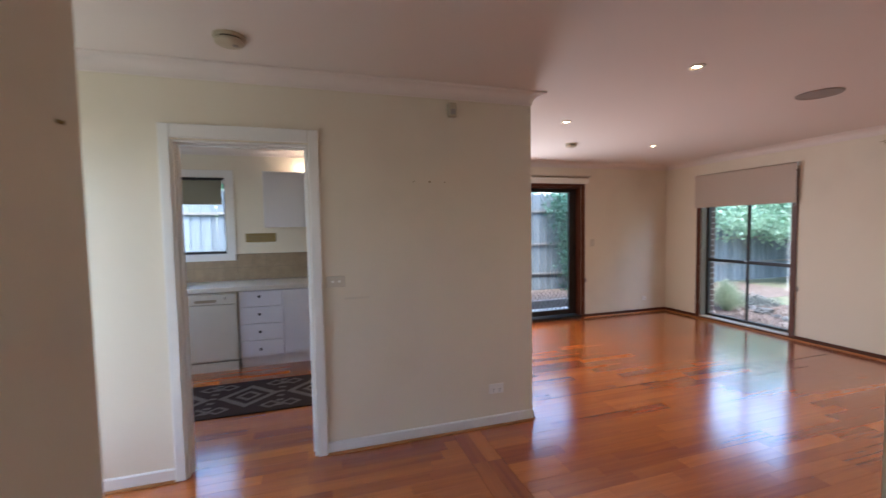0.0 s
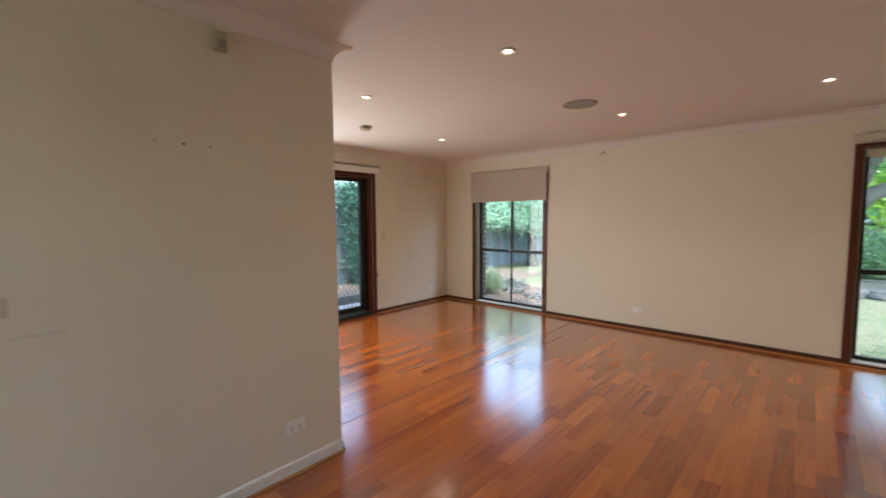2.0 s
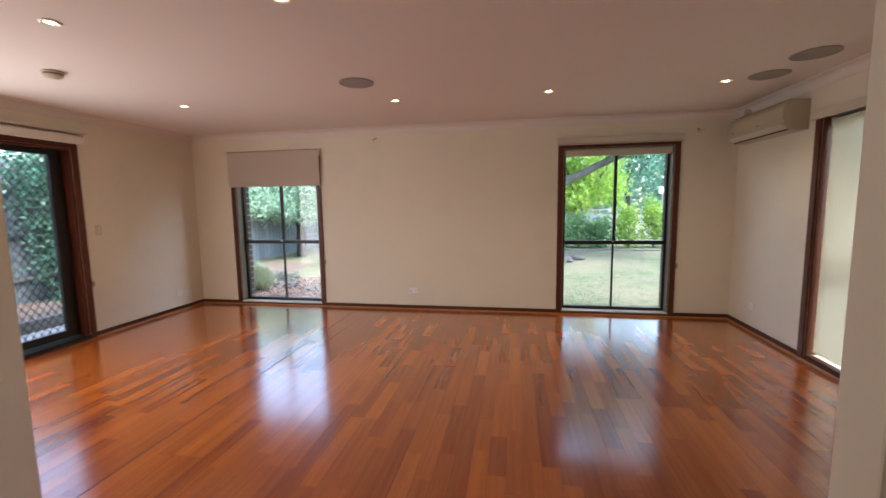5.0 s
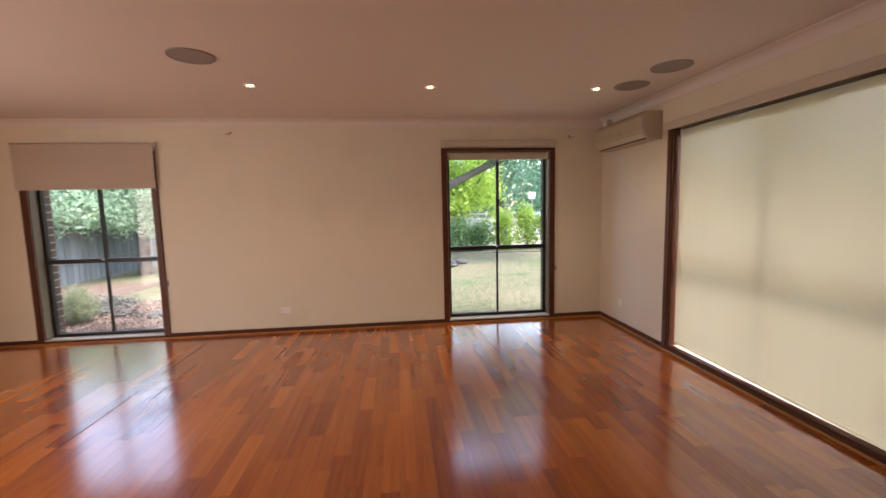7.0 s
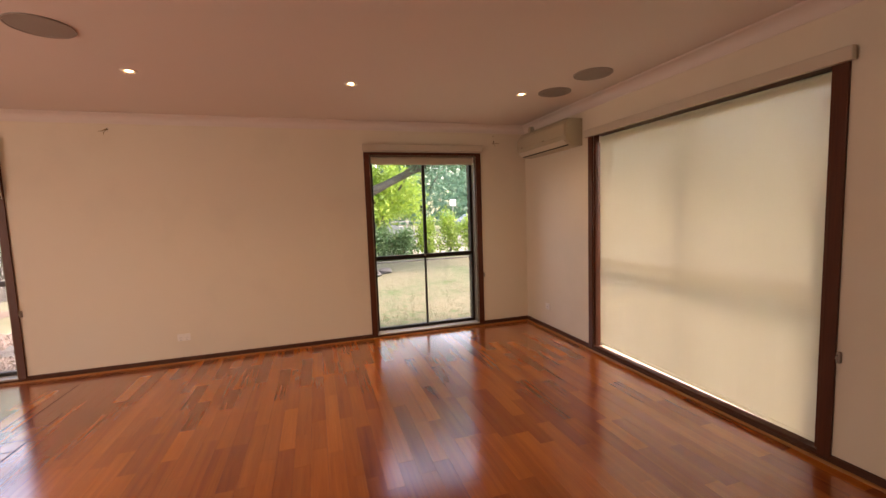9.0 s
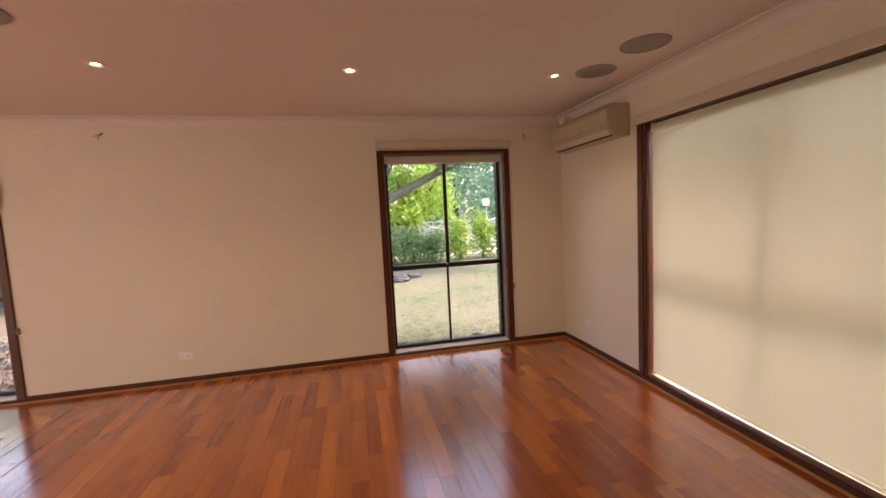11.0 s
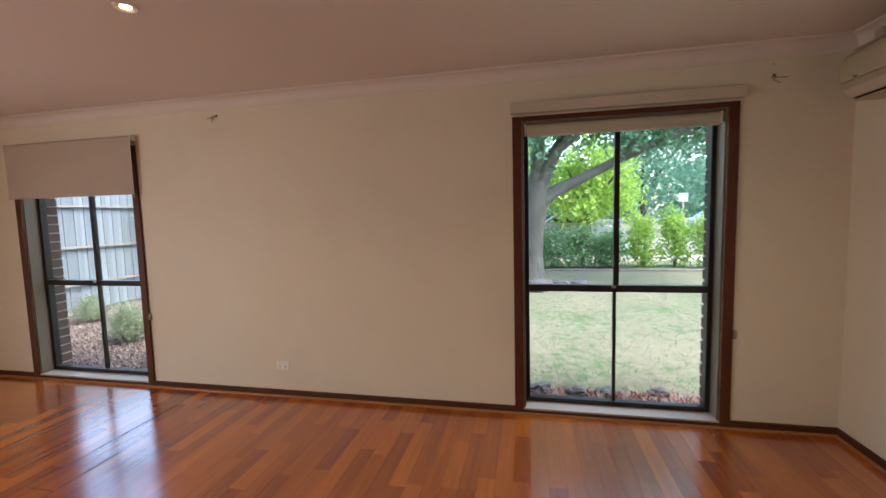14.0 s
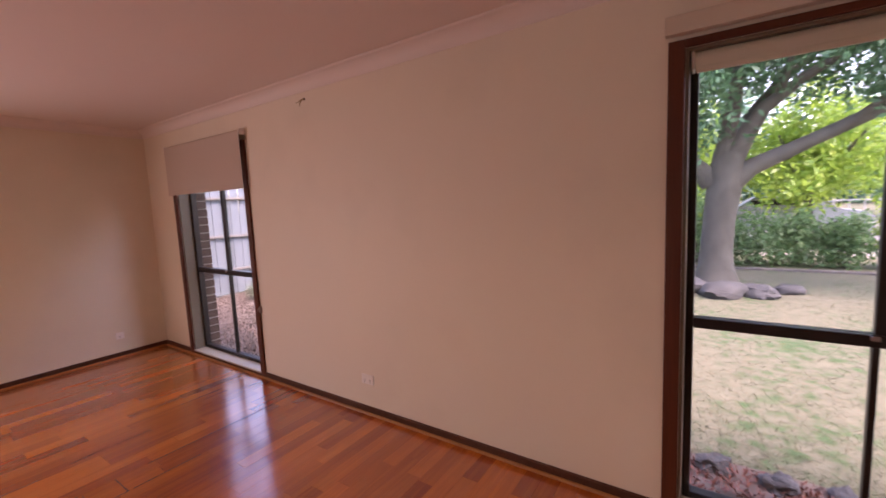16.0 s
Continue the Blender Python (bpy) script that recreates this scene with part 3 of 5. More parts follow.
bar(win3, "window_sill", M_SKIRT, -i, i, -0.012, 0.052, -0.002, 0.020, bevel=0.003)
# back of the dark sill made pale, so the gap reads as daylit
bar(win3, "sill_back", M_SILL, -i, i, 0.053, 0.20, -0.002, 0.019, bevel=0.002, label="back of the sill, coloured pale for the daylit gap under the blind")
glazed(win3, -i + 0.021, i - 0.021, 0.022, 2.048, 0.135, 0.90)

# sliding door with a screen of diamond mesh
sd = thing("door_2", pose(sum(SD) / 2, NY, 0), "dark-framed glass sliding door with a diamond-mesh security screen", "sliding door", kind="structure")
h = (SD[1] - SD[0]) / 2
for x0, x1 in ((-h, -h + 0.062), (h - 0.062, h)):
    bar(sd, "architrave", M_DARKWOOD, x0, x1, -0.018, 0.0, FZ, 2.075)
bar(sd, "architrave", M_DARKWOOD, -h + 0.062, h - 0.062, -0.018, 0.0, 2.02, 2.075)
i = h - 0.062
for x0, x1 in ((-i, -i + 0.02), (i - 0.02, i)):
    bar(sd, "lining", M_DARKWOOD, x0, x1, 0.0, 0.16, FZ, 2.02, bevel=0.002)
bar(sd, "lining", M_DARKWOOD, -i + 0.02, i - 0.02, 0.0, 0.16, 2.0, 2.02, bevel=0.002)
bar(sd, "threshold", M_ALU, -i, i, -0.015, 0.2, -0.055, 0.01, label="dark aluminium threshold track")
for x0, x1, y in ((-i + 0.021, 0.03, 0.05), (-0.03, i - 0.021, 0.095)):
    leaf = bar(sd, "stile", M_ALU, x0, x0 + 0.06, y, y + 0.04, 0.024, 1.998)
    bar(sd, "stile", M_ALU, x1 - 0.125, x1, y, y + 0.04, 0.024, 1.998)
    bar(sd, "rail", M_ALU, x0 + 0.06, x1 - 0.125, y, y + 0.04, 0.024, 0.10)
    bar(sd, "rail", M_ALU, x0 + 0.06, x1 - 0.125, y, y + 0.04, 1.945, 1.998)
    p = part("pane", box(B(), x0 + 0.06, x1 - 0.125, y + 0.018, y + 0.022, 0.10, 1.945), M_GLASS, sd)
    p.visible_shadow = False
bar(sd, "handle", M_BLACK, i - 0.085, i - 0.055, 0.075, 0.094, 0.95, 1.12, label="black pull handle")


def diamond_mesh(x0, x1, z0, z1, y, pitch=0.062, t=0.003):
    bm = B()
    for sgn in (1, -1):
        c = -4.0
        while c < 4.0:
            lo, hi = x0, x1
            # line z = sgn * 1.35 * x + c
            s = 1.35 * sgn
            xa, xb = sorted(((z0 - c) / s, (z1 - c) / s))
            lo, hi = max(lo, xa), min(hi, xb)
            if hi > lo + 0.01:
                p, q = Vector((lo, y, s * lo + c)), Vector((hi, y, s * hi + c))
                d = (q - p).normalized()
                nrm = Vector((-d.z, 0, d.x)) * t
                dep = Vector((0, 0.004, 0))
                vs = [bm.verts.new(v) for v in (p - nrm, q - nrm, q + nrm, p + nrm, p - nrm + dep, q - nrm + dep, q + nrm + dep, p + nrm + dep)]
                for f in ((0, 1, 2, 3), (4, 7, 6, 5), (0, 4, 5, 1), (2, 6, 7, 3)):
                    bm.faces.new([vs[k] for k in f])
            c += pitch * 1.6
    return bm


bar(sd, "screen_frame", M_ALU, -0.03, 0.02, 0.142, 0.158, 0.03, 1.99)
bar(sd, "screen_frame", M_ALU, i - 0.135, i - 0.021, 0.142, 0.158, 0.03, 1.99)
part("security_mesh", diamond_mesh(0.02, i - 0.135, 0.03, 1.99, 0.148), M_ALU, sd, "dark diamond-pattern security mesh")

# kitchen window
kw = thing("window_4", pose(-1.125, KY, 0), "white-framed kitchen window above the sink", "window", kind="structure")
for x0, x1, z0, z1 in ((-0.595, -0.495, 1.09, 2.14), (0.495, 0.59, 1.09, 2.14), (-0.495, 0.495, 1.09, 1.17), (-0.495, 0.495, 2.06, 2.14)):
    bar(kw, "architrave", M_TRIM, x0, x1, -0.02, 0.0, z0, z1)
for x0, x1, z0, z1 in ((-0.495, -0.47, 1.17, 2.06), (0.47, 0.495, 1.17, 2.06), (-0.47, 0.47, 1.17, 1.2), (-0.47, 0.47, 2.03, 2.06), (-0.02, 0.02, 1.2, 2.03)):
    bar(kw, "window_frame", M_ALU, x0, x1, 0.05, 0.09, z0, z1)
p = part("pane", box(B(), -0.47, 0.47, 0.068, 0.072, 1.2, 2.03), M_GLASS, kw)
p.visible_shadow = False


# ---- roller blinds ----
def roller_blind(name, m, width, top, drop, tube_r, y, fabric, label, pelmet=None, chain=True, skew=0.0):
    """A tube, fabric to the drop height, a bottom rail, brackets and chain; local x along the wall, y out through it."""
    ob = thing(name, m, label, "blind")
    w = width / 2
    bm = lathe(B(), [(tube_r, -w + 0.012), (tube_r, w - 0.012)], 24)
    bmesh.ops.rotate(bm, verts=bm.verts, matrix=Matrix.Rotation(radians(90), 3, "Y"))
    bmesh.ops.translate(bm, verts=bm.verts, vec=(0, y, top - tube_r - 0.004))
    part("roll", bm, fabric, ob, smooth=True)
    for x0, x1 in ((-w, -w + 0.01), (w - 0.01, w)):
        bar(ob, "bracket", M_PLASTIC, x0, x1, y - tube_r, y + tube_r, top - 2 * tube_r - 0.006, top, bevel=0.003)
    bm = B()
    n = 24
    yy = y - tube_r
    rows = []
    for z in (top - tube_r - 0.004, (top + drop) / 2, drop + 0.024):
        hang = (top - z) / (top - drop)
        rows.append([(-w + 0.016 + (2 * w - 0.032) * k / n, yy + 0.0015 * math.sin(k * 1.3) * (top - z), z + skew * hang * (1 - k / n)) for k in range(n + 1)])
    front = [[bm.verts.new(v) for v in r] for r in rows]
    back = [[bm.verts.new((v[0], v[1] + 0.0012, v[2])) for v in r] for r in rows]
    for g, flip in ((front, False), (back, True)):
        for r0, r1 in zip(g, g[1:]):
            for k in range(n):
                q = (r0[k], r0[k + 1], r1[k + 1], r1[k])
                bm.faces.new(q[::-1] if flip else q)
    part("fabric", bm, fabric, ob)
    bm = box(B(), -w + 0.016, w - 0.016, yy - 0.005, yy + 0.008, drop, drop + 0.024, 0.004)
    for v in bm.verts:
        v.co.z += skew * (0.5 - v.co.x / (2 * w))
    part("bottom_rail", bm, fabric, ob)
    if chain:
        part("chain", tube(B(), [(w - 0.006, yy - 0.008, top - tube_r), (w - 0.006, yy - 0.008, (top + drop) / 2), (w - 0.006, yy - 0.008, max(drop - 0.03, 0.75))], [0.002] * 3, 6), M_PLASTIC, ob, "thin white bead chain")
    if pelmet:
        x0, x1, y0, y1, z0, z1 = pelmet
        bar(ob, "pelmet", M_PELMET, x0, x1, y0, y1, z0, z1, bevel=0.004, label="cream painted pelmet board")
    return ob


roller_blind("roller_blind", pose(EX, sum(W1) / 2, 0, 0, 0, -90), 1.415, 2.158, 1.662, 0.022, -0.032, M_BLIND,
             "beige roller blind pulled a quarter down over the window")
roller_blind("roller_blind", pose(EX, sum(W2) / 2, 0, 0, 0, -90), 1.225, 2.036, 1.940, 0.037, 0.05, M_BLIND2,
             "cream roller blind rolled fully up in the window recess", pelmet=(-0.705, 0.705, -0.062, -0.0185, 2.088, 2.160), chain=False)
roller_blind("roller_blind", pose(sum(BW) / 2, 0, 0, 0, 0, 180), 1.84, 2.047, 0.0205, 0.028, 0.075, M_SHEER,
             "ivory translucent roller blind drawn fully down with daylight behind", pelmet=(-1.03, 1.03, -0.05, -0.0185, 2.045, 2.114), skew=0.028)
roller_blind("roller_blind", pose(sum(SD) / 2, NY, 0), 2.12, 2.160, 2.06, 0.034, -0.058, M_ROLL,
             "cream roller blind rolled up above the sliding door", pelmet=(-1.085, 1.085, -0.105, -0.0005, 2.172, 2.190), chain=False)
roller_blind("roller_blind", pose(-1.125, KY, 0), 0.96, 2.03, 1.745, 0.02, 0.02, cloth("olive_blind", (0.33, 0.31, 0.24), 0.3),
             "olive roller blind half lowered in the kitchen window", chain=False)


# ---- ceiling fittings ----
def downlight(x, y):
    ob = thing("downlight", pose(x, y, CE), "small round recessed downlight, lit warm white", "downlight", "ceiling downlights")
    part("trim_ring", lathe(B(), [(0.0225, -0.0005), (0.026, -0.004), (0.042, -0.009), (0.049, -0.006), (0.050, -0.0005)], 32, caps=False), M_PLASTIC, ob, smooth=True)
    part("bulb", lathe(B(), [(0.022, -0.0008), (0.021, -0.003), (0.012, -0.004), (0.003, -0.0045)], 24), M_BULB, ob, "glowing warm lamp face", smooth=True)
    return ob


for dx, dy in DOWNLIGHTS:
    downlight(dx, dy)


def speaker(x, y, r):
    ob = thing("ceiling_speaker", pose(x, y, CE), "round flush ceiling speaker with a grey mesh grille", "speaker", "ceiling speakers")
    part("rim", lathe(B(), [(r - 0.008, -0.0005), (r - 0.008, -0.006), (r - 0.003, -0.008), (r, -0.005), (r, -0.0005)], 48, caps=False), M_GREY, ob, smooth=True)
    part("grille", lathe(B(), [(r - 0.009, -0.001), (r - 0.009, -0.005), (r * 0.6, -0.0065), (0.004, -0.007)], 48), M_GREY, ob, smooth=True)
    return ob


speaker(4.055, 3.83, 0.142)
speaker(4.105, 0.455, 0.145)

vent = thing("ceiling_vent", pose(4.59, 0.48, CE), "round grey heating vent with dark louvred centre", "vent")
part("rim", lathe(B(), [(0.098, -0.0005), (0.10, -0.012), (0.118, -0.014), (0.14, -0.006), (0.142, -0.0005)], 48, caps=False), M_GREY, vent, smooth=True)
part("throat", lathe(B(), [(0.097, -0.0008), (0.097, -0.002), (0.003, -0.002)], 40), M_BLACK, vent)
for k in range(7):
    x = -0.078 + 0.026 * k
    half = math.sqrt(0.094 ** 2 - x ** 2)
    bm = box(B(), -0.009, 0.009, -half, half, -0.0012, 0.0012)
    bmesh.ops.rotate(bm, verts=bm.verts, matrix=Matrix.Rotation(radians(32), 3, "Y"))
    bmesh.ops.translate(bm, verts=bm.verts, vec=(x, 0, -0.009))
    part("slat", bm, M_GREY, vent)


def alarm(x, y, r, label):
    ob = thing("smoke_alarm", pose(x, y, CE), label, "smoke alarm", "smoke alarms")
    part("base", lathe(B(), [(r, -0.0005), (r, -0.012), (r * 0.93, -0.016)], 36), M_YELLOWED, ob, smooth=True)
    part("slot", lathe(B(), [(r * 0.82, -0.016), (r * 0.82, -0.024)], 36), M_BLACK, ob)
    part("cover", lathe(B(), [(r * 0.92, -0.024), (r * 0.9, -0.034), (r * 0.72, -0.042), (0.004, -0.043)], 36), M_YELLOWED, ob, smooth=True)
    part("button", lathe(B(), [(r * 0.2, -0.0432), (r * 0.17, -0.046)], 16, centre=(r * 0.35, 0, 0)), M_GREY, ob)
    return ob


alarm(0.0, 3.955, 0.075, "aged cream smoke alarm on the hall ceiling")
alarm(3.30, 5.90, 0.068, "aged cream smoke alarm on the living room ceiling")

# ---- wall fittings ----
pir = thing("alarm_sensor", pose(1.295, PY, 2.24), "small cream alarm sensor high on the wall", "sensor")
bm = box(B(), -0.028, 0.028, -0.042, -0.0005, -0.048, 0.045, 0.008)
part("case", bm, M_YELLOWED, pir)
part("lens", box(B(), -0.018, 0.018, -0.047, -0.0425, -0.036, 0.0, 0.002), M_GREY, pir)


def outlet(m, label, w=0.115, h=0.072, gangs=2):
    ob = thing("power_outlet", m, label, "power outlet", "wall outlets")
    part("plate", box(B(), -w / 2, w / 2, -0.009, -0.0005, -h / 2, h / 2, 0.003), M_PLASTIC, ob)
    for g in range(gangs):
        cx = (g - (gangs - 1) / 2) * w * 0.46
        for dx, dz, ang in ((-0.007, 0.002, 25), (0.007, 0.002, -25), (0, -0.014, 0)):
            bm = box(B(), -0.0013, 0.0013, -0.0102, -0.0092, -0.005, 0.005)
            bmesh.ops.rotate(bm, verts=bm.verts, matrix=Matrix.Rotation(radians(ang), 3, "Y"))
            bmesh.ops.translate(bm, verts=bm.verts, vec=(cx + dx, 0, dz - 0.006))
            part("slot", bm, M_BLACK, ob)
        part("rocker", box(B(), cx - 0.006, cx + 0.006, -0.012, -0.0092, 0.018, 0.031, 0.001), M_PLASTIC, ob)
    return ob


outlet(pose(1.61, PY, 0.245), "white double power outlet low on the partition wall")
outlet(pose(EX, 3.88, 0.225, 0, 0, -90), "white double power outlet low between the windows")
outlet(pose(5.52, 0, 0.24, 0, 0, 180), "small white outlet under the air conditioner", 0.075, 0.072, 1)
outlet(pose(5.557, NY, 0.20), "small white outlet by the corner", 0.075, 0.072, 1)


def switch(m, label):
    ob = thing("light_switch", m, label, "light switch", "light switches")
    part("plate", box(B(), -0.036, 0.036, -0.008, -0.0005, -0.058, 0.058, 0.003), M_PELMET, ob)
    for dz in (-0.02, 0.02):
        part("rocker", box(B(), -0.007, 0.007, -0.011, -0.0082, dz - 0.010, dz + 0.010, 0.001), M_PLASTIC, ob)
    return ob


switch(pose(0.49, PY, 1.10, 0, 90, 0), "cream light switch beside the kitchen doorway")
switch(pose(4.535, NY, 1.15), "cream light switch beside the sliding door")


def loose_wire(y, z, spread):
    """Two short cut cable ends that come out of the wall, with a screw hole above."""
    ob = thing("loose_cable", pose(EX, y, z, 0, 0, -90), "short brown cut cable ends sticking from the wall", "cable", "cut speaker cables")
    part("wire", tube(B(), [(0, 0.0, 0), (-0.01, -0.02, -0.004), (-0.03, -0.03, -0.022), (-0.058 * spread, -0.034, -0.026)], [0.0035, 0.003, 0.003, 0.0025], 6), M_BRASS, ob)
    part("wire", tube(B(), [(0.002, 0.0, -0.002), (-0.004, -0.022, -0.012), (-0.018, -0.03, -0.035), (-0.02 * spread, -0.03, -0.055)], [0.0035, 0.003, 0.003, 0.0025], 6), M_BRASS, ob)
    part("hole", lathe(B(), [(0.009, 0), (0.009, 0.0015)], 12), M_BLACK, ob).matrix_local = pose(0, -0.0005, 0, 90, 0, 0)
    part("screw", lathe(B(), [(0.005, 0), (0.004, 0.003)], 10), M_BRASS, ob).matrix_local = pose(-0.006, -0.0005, 0.066, 90, 0, 0)
    return ob


loose_wire(4.345, 2.262, 1.0)
loose_wire(0.43, 2.215, -1.0)

for x in (1.02, 1.13, 1.24):
    bm = lathe(B(), [(0.007 if x == 1.13 else 0.004, 0), (0.006 if x == 1.13 else 0.003, 0.004)], 10)
    single("wall_plug", bm, M_BRASS, "old brown wall plug in the partition", "wall plug", group="old wall plugs", m=pose(x, PY - 0.0005, 1.75, 90, 0, 0))
hook = thing("wall_hook", pose(-0.356, 3.22, 1.78, 0, 0, 90), "small brass hook on the hall wall", "hook")
part("plate", box(B(), -0.018, 0.018, -0.004, -0.0005, -0.006, 0.006, 0.001), M_BRASS, hook)
part("peg", tube(B(), [(0, -0.003, 0), (0, -0.012, -0.002), (0, -0.015, 0.006)], [0.002] * 3, 6), M_BRASS, hook)
for x, z, w, hh in ((0.62, 0.985, 0.16, 0.014),):
    single("filler_patch", box(B(), x - w / 2, x + w / 2, PY - 0.0015, PY - 0.0002, z - hh / 2, z + hh / 2), M_SPACK, "faint filler smear on the wall", "wall mark", group="filler marks")



def chain_cleat(m, label):
    """A small moulded holder that keeps a blind chain taut."""
    ob = thing("chain_holder", m, label, "blind fitting", "blind chain holders")
    part("body", box(B(), -0.009, 0.009, -0.022, -0.0005, -0.03, 0.03, 0.005), M_GREY, ob)
    part("hook", tube(B(), [(0, -0.02, 0.012), (0, -0.034, 0.01), (0, -0.036, -0.006)], [0.004, 0.004, 0.003], 8), M_GREY, ob)
    return ob


chain_cleat(pose(EX, W2[0] - 0.012, 0.60, 0, 0, -90), "small dark chain holder beside the open-view window")
chain_cleat(pose(EX, W1[0] - 0.012, 0.60, 0, 0, -90), "small dark chain holder beside the half-shaded window")
chain_cleat(pose(BW[0] - 0.014, 0, 0.56, 0, 0, 180), "small dark chain holder beside the drawn blind")
chain_cleat(pose(SD[1] + 0.014, NY, 0.56), "small dark chain holder beside the sliding door")

# air conditioner
ac = thing("air_conditioner", pose(5.34, 0, 2.0, 0, 0, 180), "aged cream split-system air conditioner high on the wall", "air conditioner")
bm = B()
L = 0.49
prof = [(-0.0005, 0.0), (-0.115, 0.0), (-0.165, 0.03), (-0.19, 0.075), (-0.198, 0.14), (-0.19, 0.235), (-0.17, 0.268), (-0.13, 0.28), (-0.0005, 0.28)]
ends = [[bm.verts.new((x, y, z)) for y, z in prof] for x in (-L, L)]
for k in range(len(prof)):
    bm.faces.new((ends[0][k], ends[0][(k + 1) % len(prof)], ends[1][(k + 1) % len(prof)], ends[1][k]))
bm.faces.new(ends[0]), bm.faces.new(ends[1][::-1])
bmesh.ops.recalc_face_normals(bm, faces=bm.faces)
bmesh.ops.bevel(bm, geom=[ed for ed in bm.edges if len({round(v.co.x, 3) for v in ed.verts}) == 1], offset=0.006, segments=2, affect="EDGES")
part("body", bm, M_YELLOWED, ac, smooth=True)
part("front_panel", box(B(), -L + 0.012, L - 0.012, -0.206, -0.1965, 0.10, 0.225, 0.003), M_YELLOWED, ac)
bm = box(B(), -L + 0.03, L - 0.03, -0.004, 0.004, -0.03, 0.03, 0.002)
bmesh.ops.rotate(bm, verts=bm.verts, matrix=Matrix.Rotation(radians(42), 3, "X"))
bmesh.ops.translate(bm, verts=bm.verts, vec=(0, -0.178, 0.04))
part("flap", bm, M_PELMET, ac, "pale louvre flap")
bm = box(B(), -L + 0.04, L - 0.04, -0.003, 0.003, -0.005, 0.005)
bmesh.ops.rotate(bm, verts=bm.verts, matrix=Matrix.Rotation(radians(60), 3, "X"))
bmesh.ops.translate(bm, verts=bm.verts, vec=(0, -0.142, 0.010))
part("outlet_slot", bm, M_BLACK, ac)
for k in range(9):
    part("grille_slat", box(B(), -L + 0.03, L - 0.03, -0.165 + 0.017 * k, -0.158 + 0.017 * k, 0.2815, 0.287), M_YELLOWED, ac)
for x in (-0.36, 0.1):
    part("badge", box(B(), x - 0.012, x + 0.012, -0.2085, -0.2062, 0.108, 0.116), M_BLACK, ac)
ac.scale = (1, 1, 0.93)
ac.location.z = 1.99
part("pipe_cover", box(B(), -0.47, -0.42, -0.06, -0.0005, 0.281, 0.395, 0.006), M_YELLOWED, ac)

# ---- kitchen ----
KF = 6.385  # cabinet fronts
KZ = -0.016  # base of the units


def cabinet(x0, x1, fronts, label):
    ob = thing("base_cabinet", pose(x0, KF, KZ), label, "cabinet", "kitchen base cabinets")
    w = x1 - x0
    part("carcass", box(B(), 0.001, w - 0.001, 0.02, KY - KF - 0.001, 0.10, 0.815), M_CAB, ob)
    part("kickboard", box(B(), 0.001, w - 0.001, 0.045, 0.06, FZ - KZ + 0.0005, 0.099), M_CAB, ob)
    for name, a, b, c, d, kx, kz in fronts:
        fr = part(name, box(B(), a + 0.002, b - 0.002, 0.0, 0.0185, c + 0.002, d - 0.002, 0.003), M_CAB, ob)
        kb = lathe(B(), [(0.006, 0.0), (0.006, 0.012), (0.014, 0.016), (0.014, 0.024), (0.008, 0.028)], 14)
        bmesh.ops.rotate(kb, verts=kb.verts, matrix=Matrix.Rotation(radians(90), 3, "X"))
        bmesh.ops.translate(kb, verts=kb.verts, vec=(kx, -0.0002, kz))
        part("knob", kb, M_BLACK, fr, "dark round knob", smooth=True)
    return ob


cabinet(-0.435, 0.0, [("drawer", 0, 0.435, 0.64, 0.81, 0.205, 0.75), ("drawer", 0, 0.435, 0.455, 0.64, 0.205, 0.56), ("drawer", 0, 0.435, 0.275, 0.455, 0.205, 0.37), ("drawer", 0, 0.435, 0.10, 0.275, 0.205, 0.18)],
        "white base unit with four drawers and dark knobs")
cabinet(0.0, 0.45, [("door", 0, 0.45, 0.10, 0.81, 0.33, 0.745)], "white base cabinet with a plain door")
cabinet(0.45, 0.90, [("door", 0, 0.45, 0.10, 0.81, 0.10, 0.745)], "white base cabinet with a plain door")
cabinet(-1.94, -1.04, [("door", 0, 0.45, 0.10, 0.81, 0.40, 0.745), ("door", 0.45, 0.90, 0.10, 0.81, 0.50, 0.745)], "white sink cabinet with two plain doors")
dw = thing("dishwasher", pose(-1.035, KF - 0.02, KZ), "cream freestanding dishwasher under the worktop", "dishwasher")
part("body", box(B(), 0.005, 0.59, 0.02, 0.60, 0.085, 0.81, 0.004), M_DISH, dw)
part("door", box(B(), 0.007, 0.588, 0.0, 0.0195, 0.10, 0.69, 0.006), M_DISH, dw)
part("control_panel", box(B(), 0.007, 0.588, -0.006, 0.0195, 0.695, 0.80, 0.006), M_DISH, dw)
part("kick", box(B(), 0.01, 0.585, 0.01, 0.03, FZ - KZ + 0.0005, 0.078, 0.003), M_DISH, dw)
part("handle_recess", box(B(), 0.2, 0.4, -0.0075, -0.0062, 0.715, 0.745), M_GROUT, dw)
part("dial", lathe(B(), [(0.018, 0), (0.015, 0.012)], 18), M_DISH, dw).matrix_local = pose(0.47, -0.0062, 0.75, 90, 0, 0)
bm = B()
box(bm, -2.2, 0.92, KF - 0.025, KY - 0.001, 0.802, 0.852, 0.006)
single("worktop", bm, M_TOP, "speckled cream laminate worktop with a rounded edge", "worktop")
sink = thing("sink", pose(-1.2, 6.68, 0.852), "stainless steel kitchen sink set in the worktop", "sink")
part("rim", lathe(B(), [(0.30, 0.0005), (0.30, 0.004), (0.26, 0.005), (0.255, 0.001)], 32, caps=False), M_CHROME, sink, smooth=True)
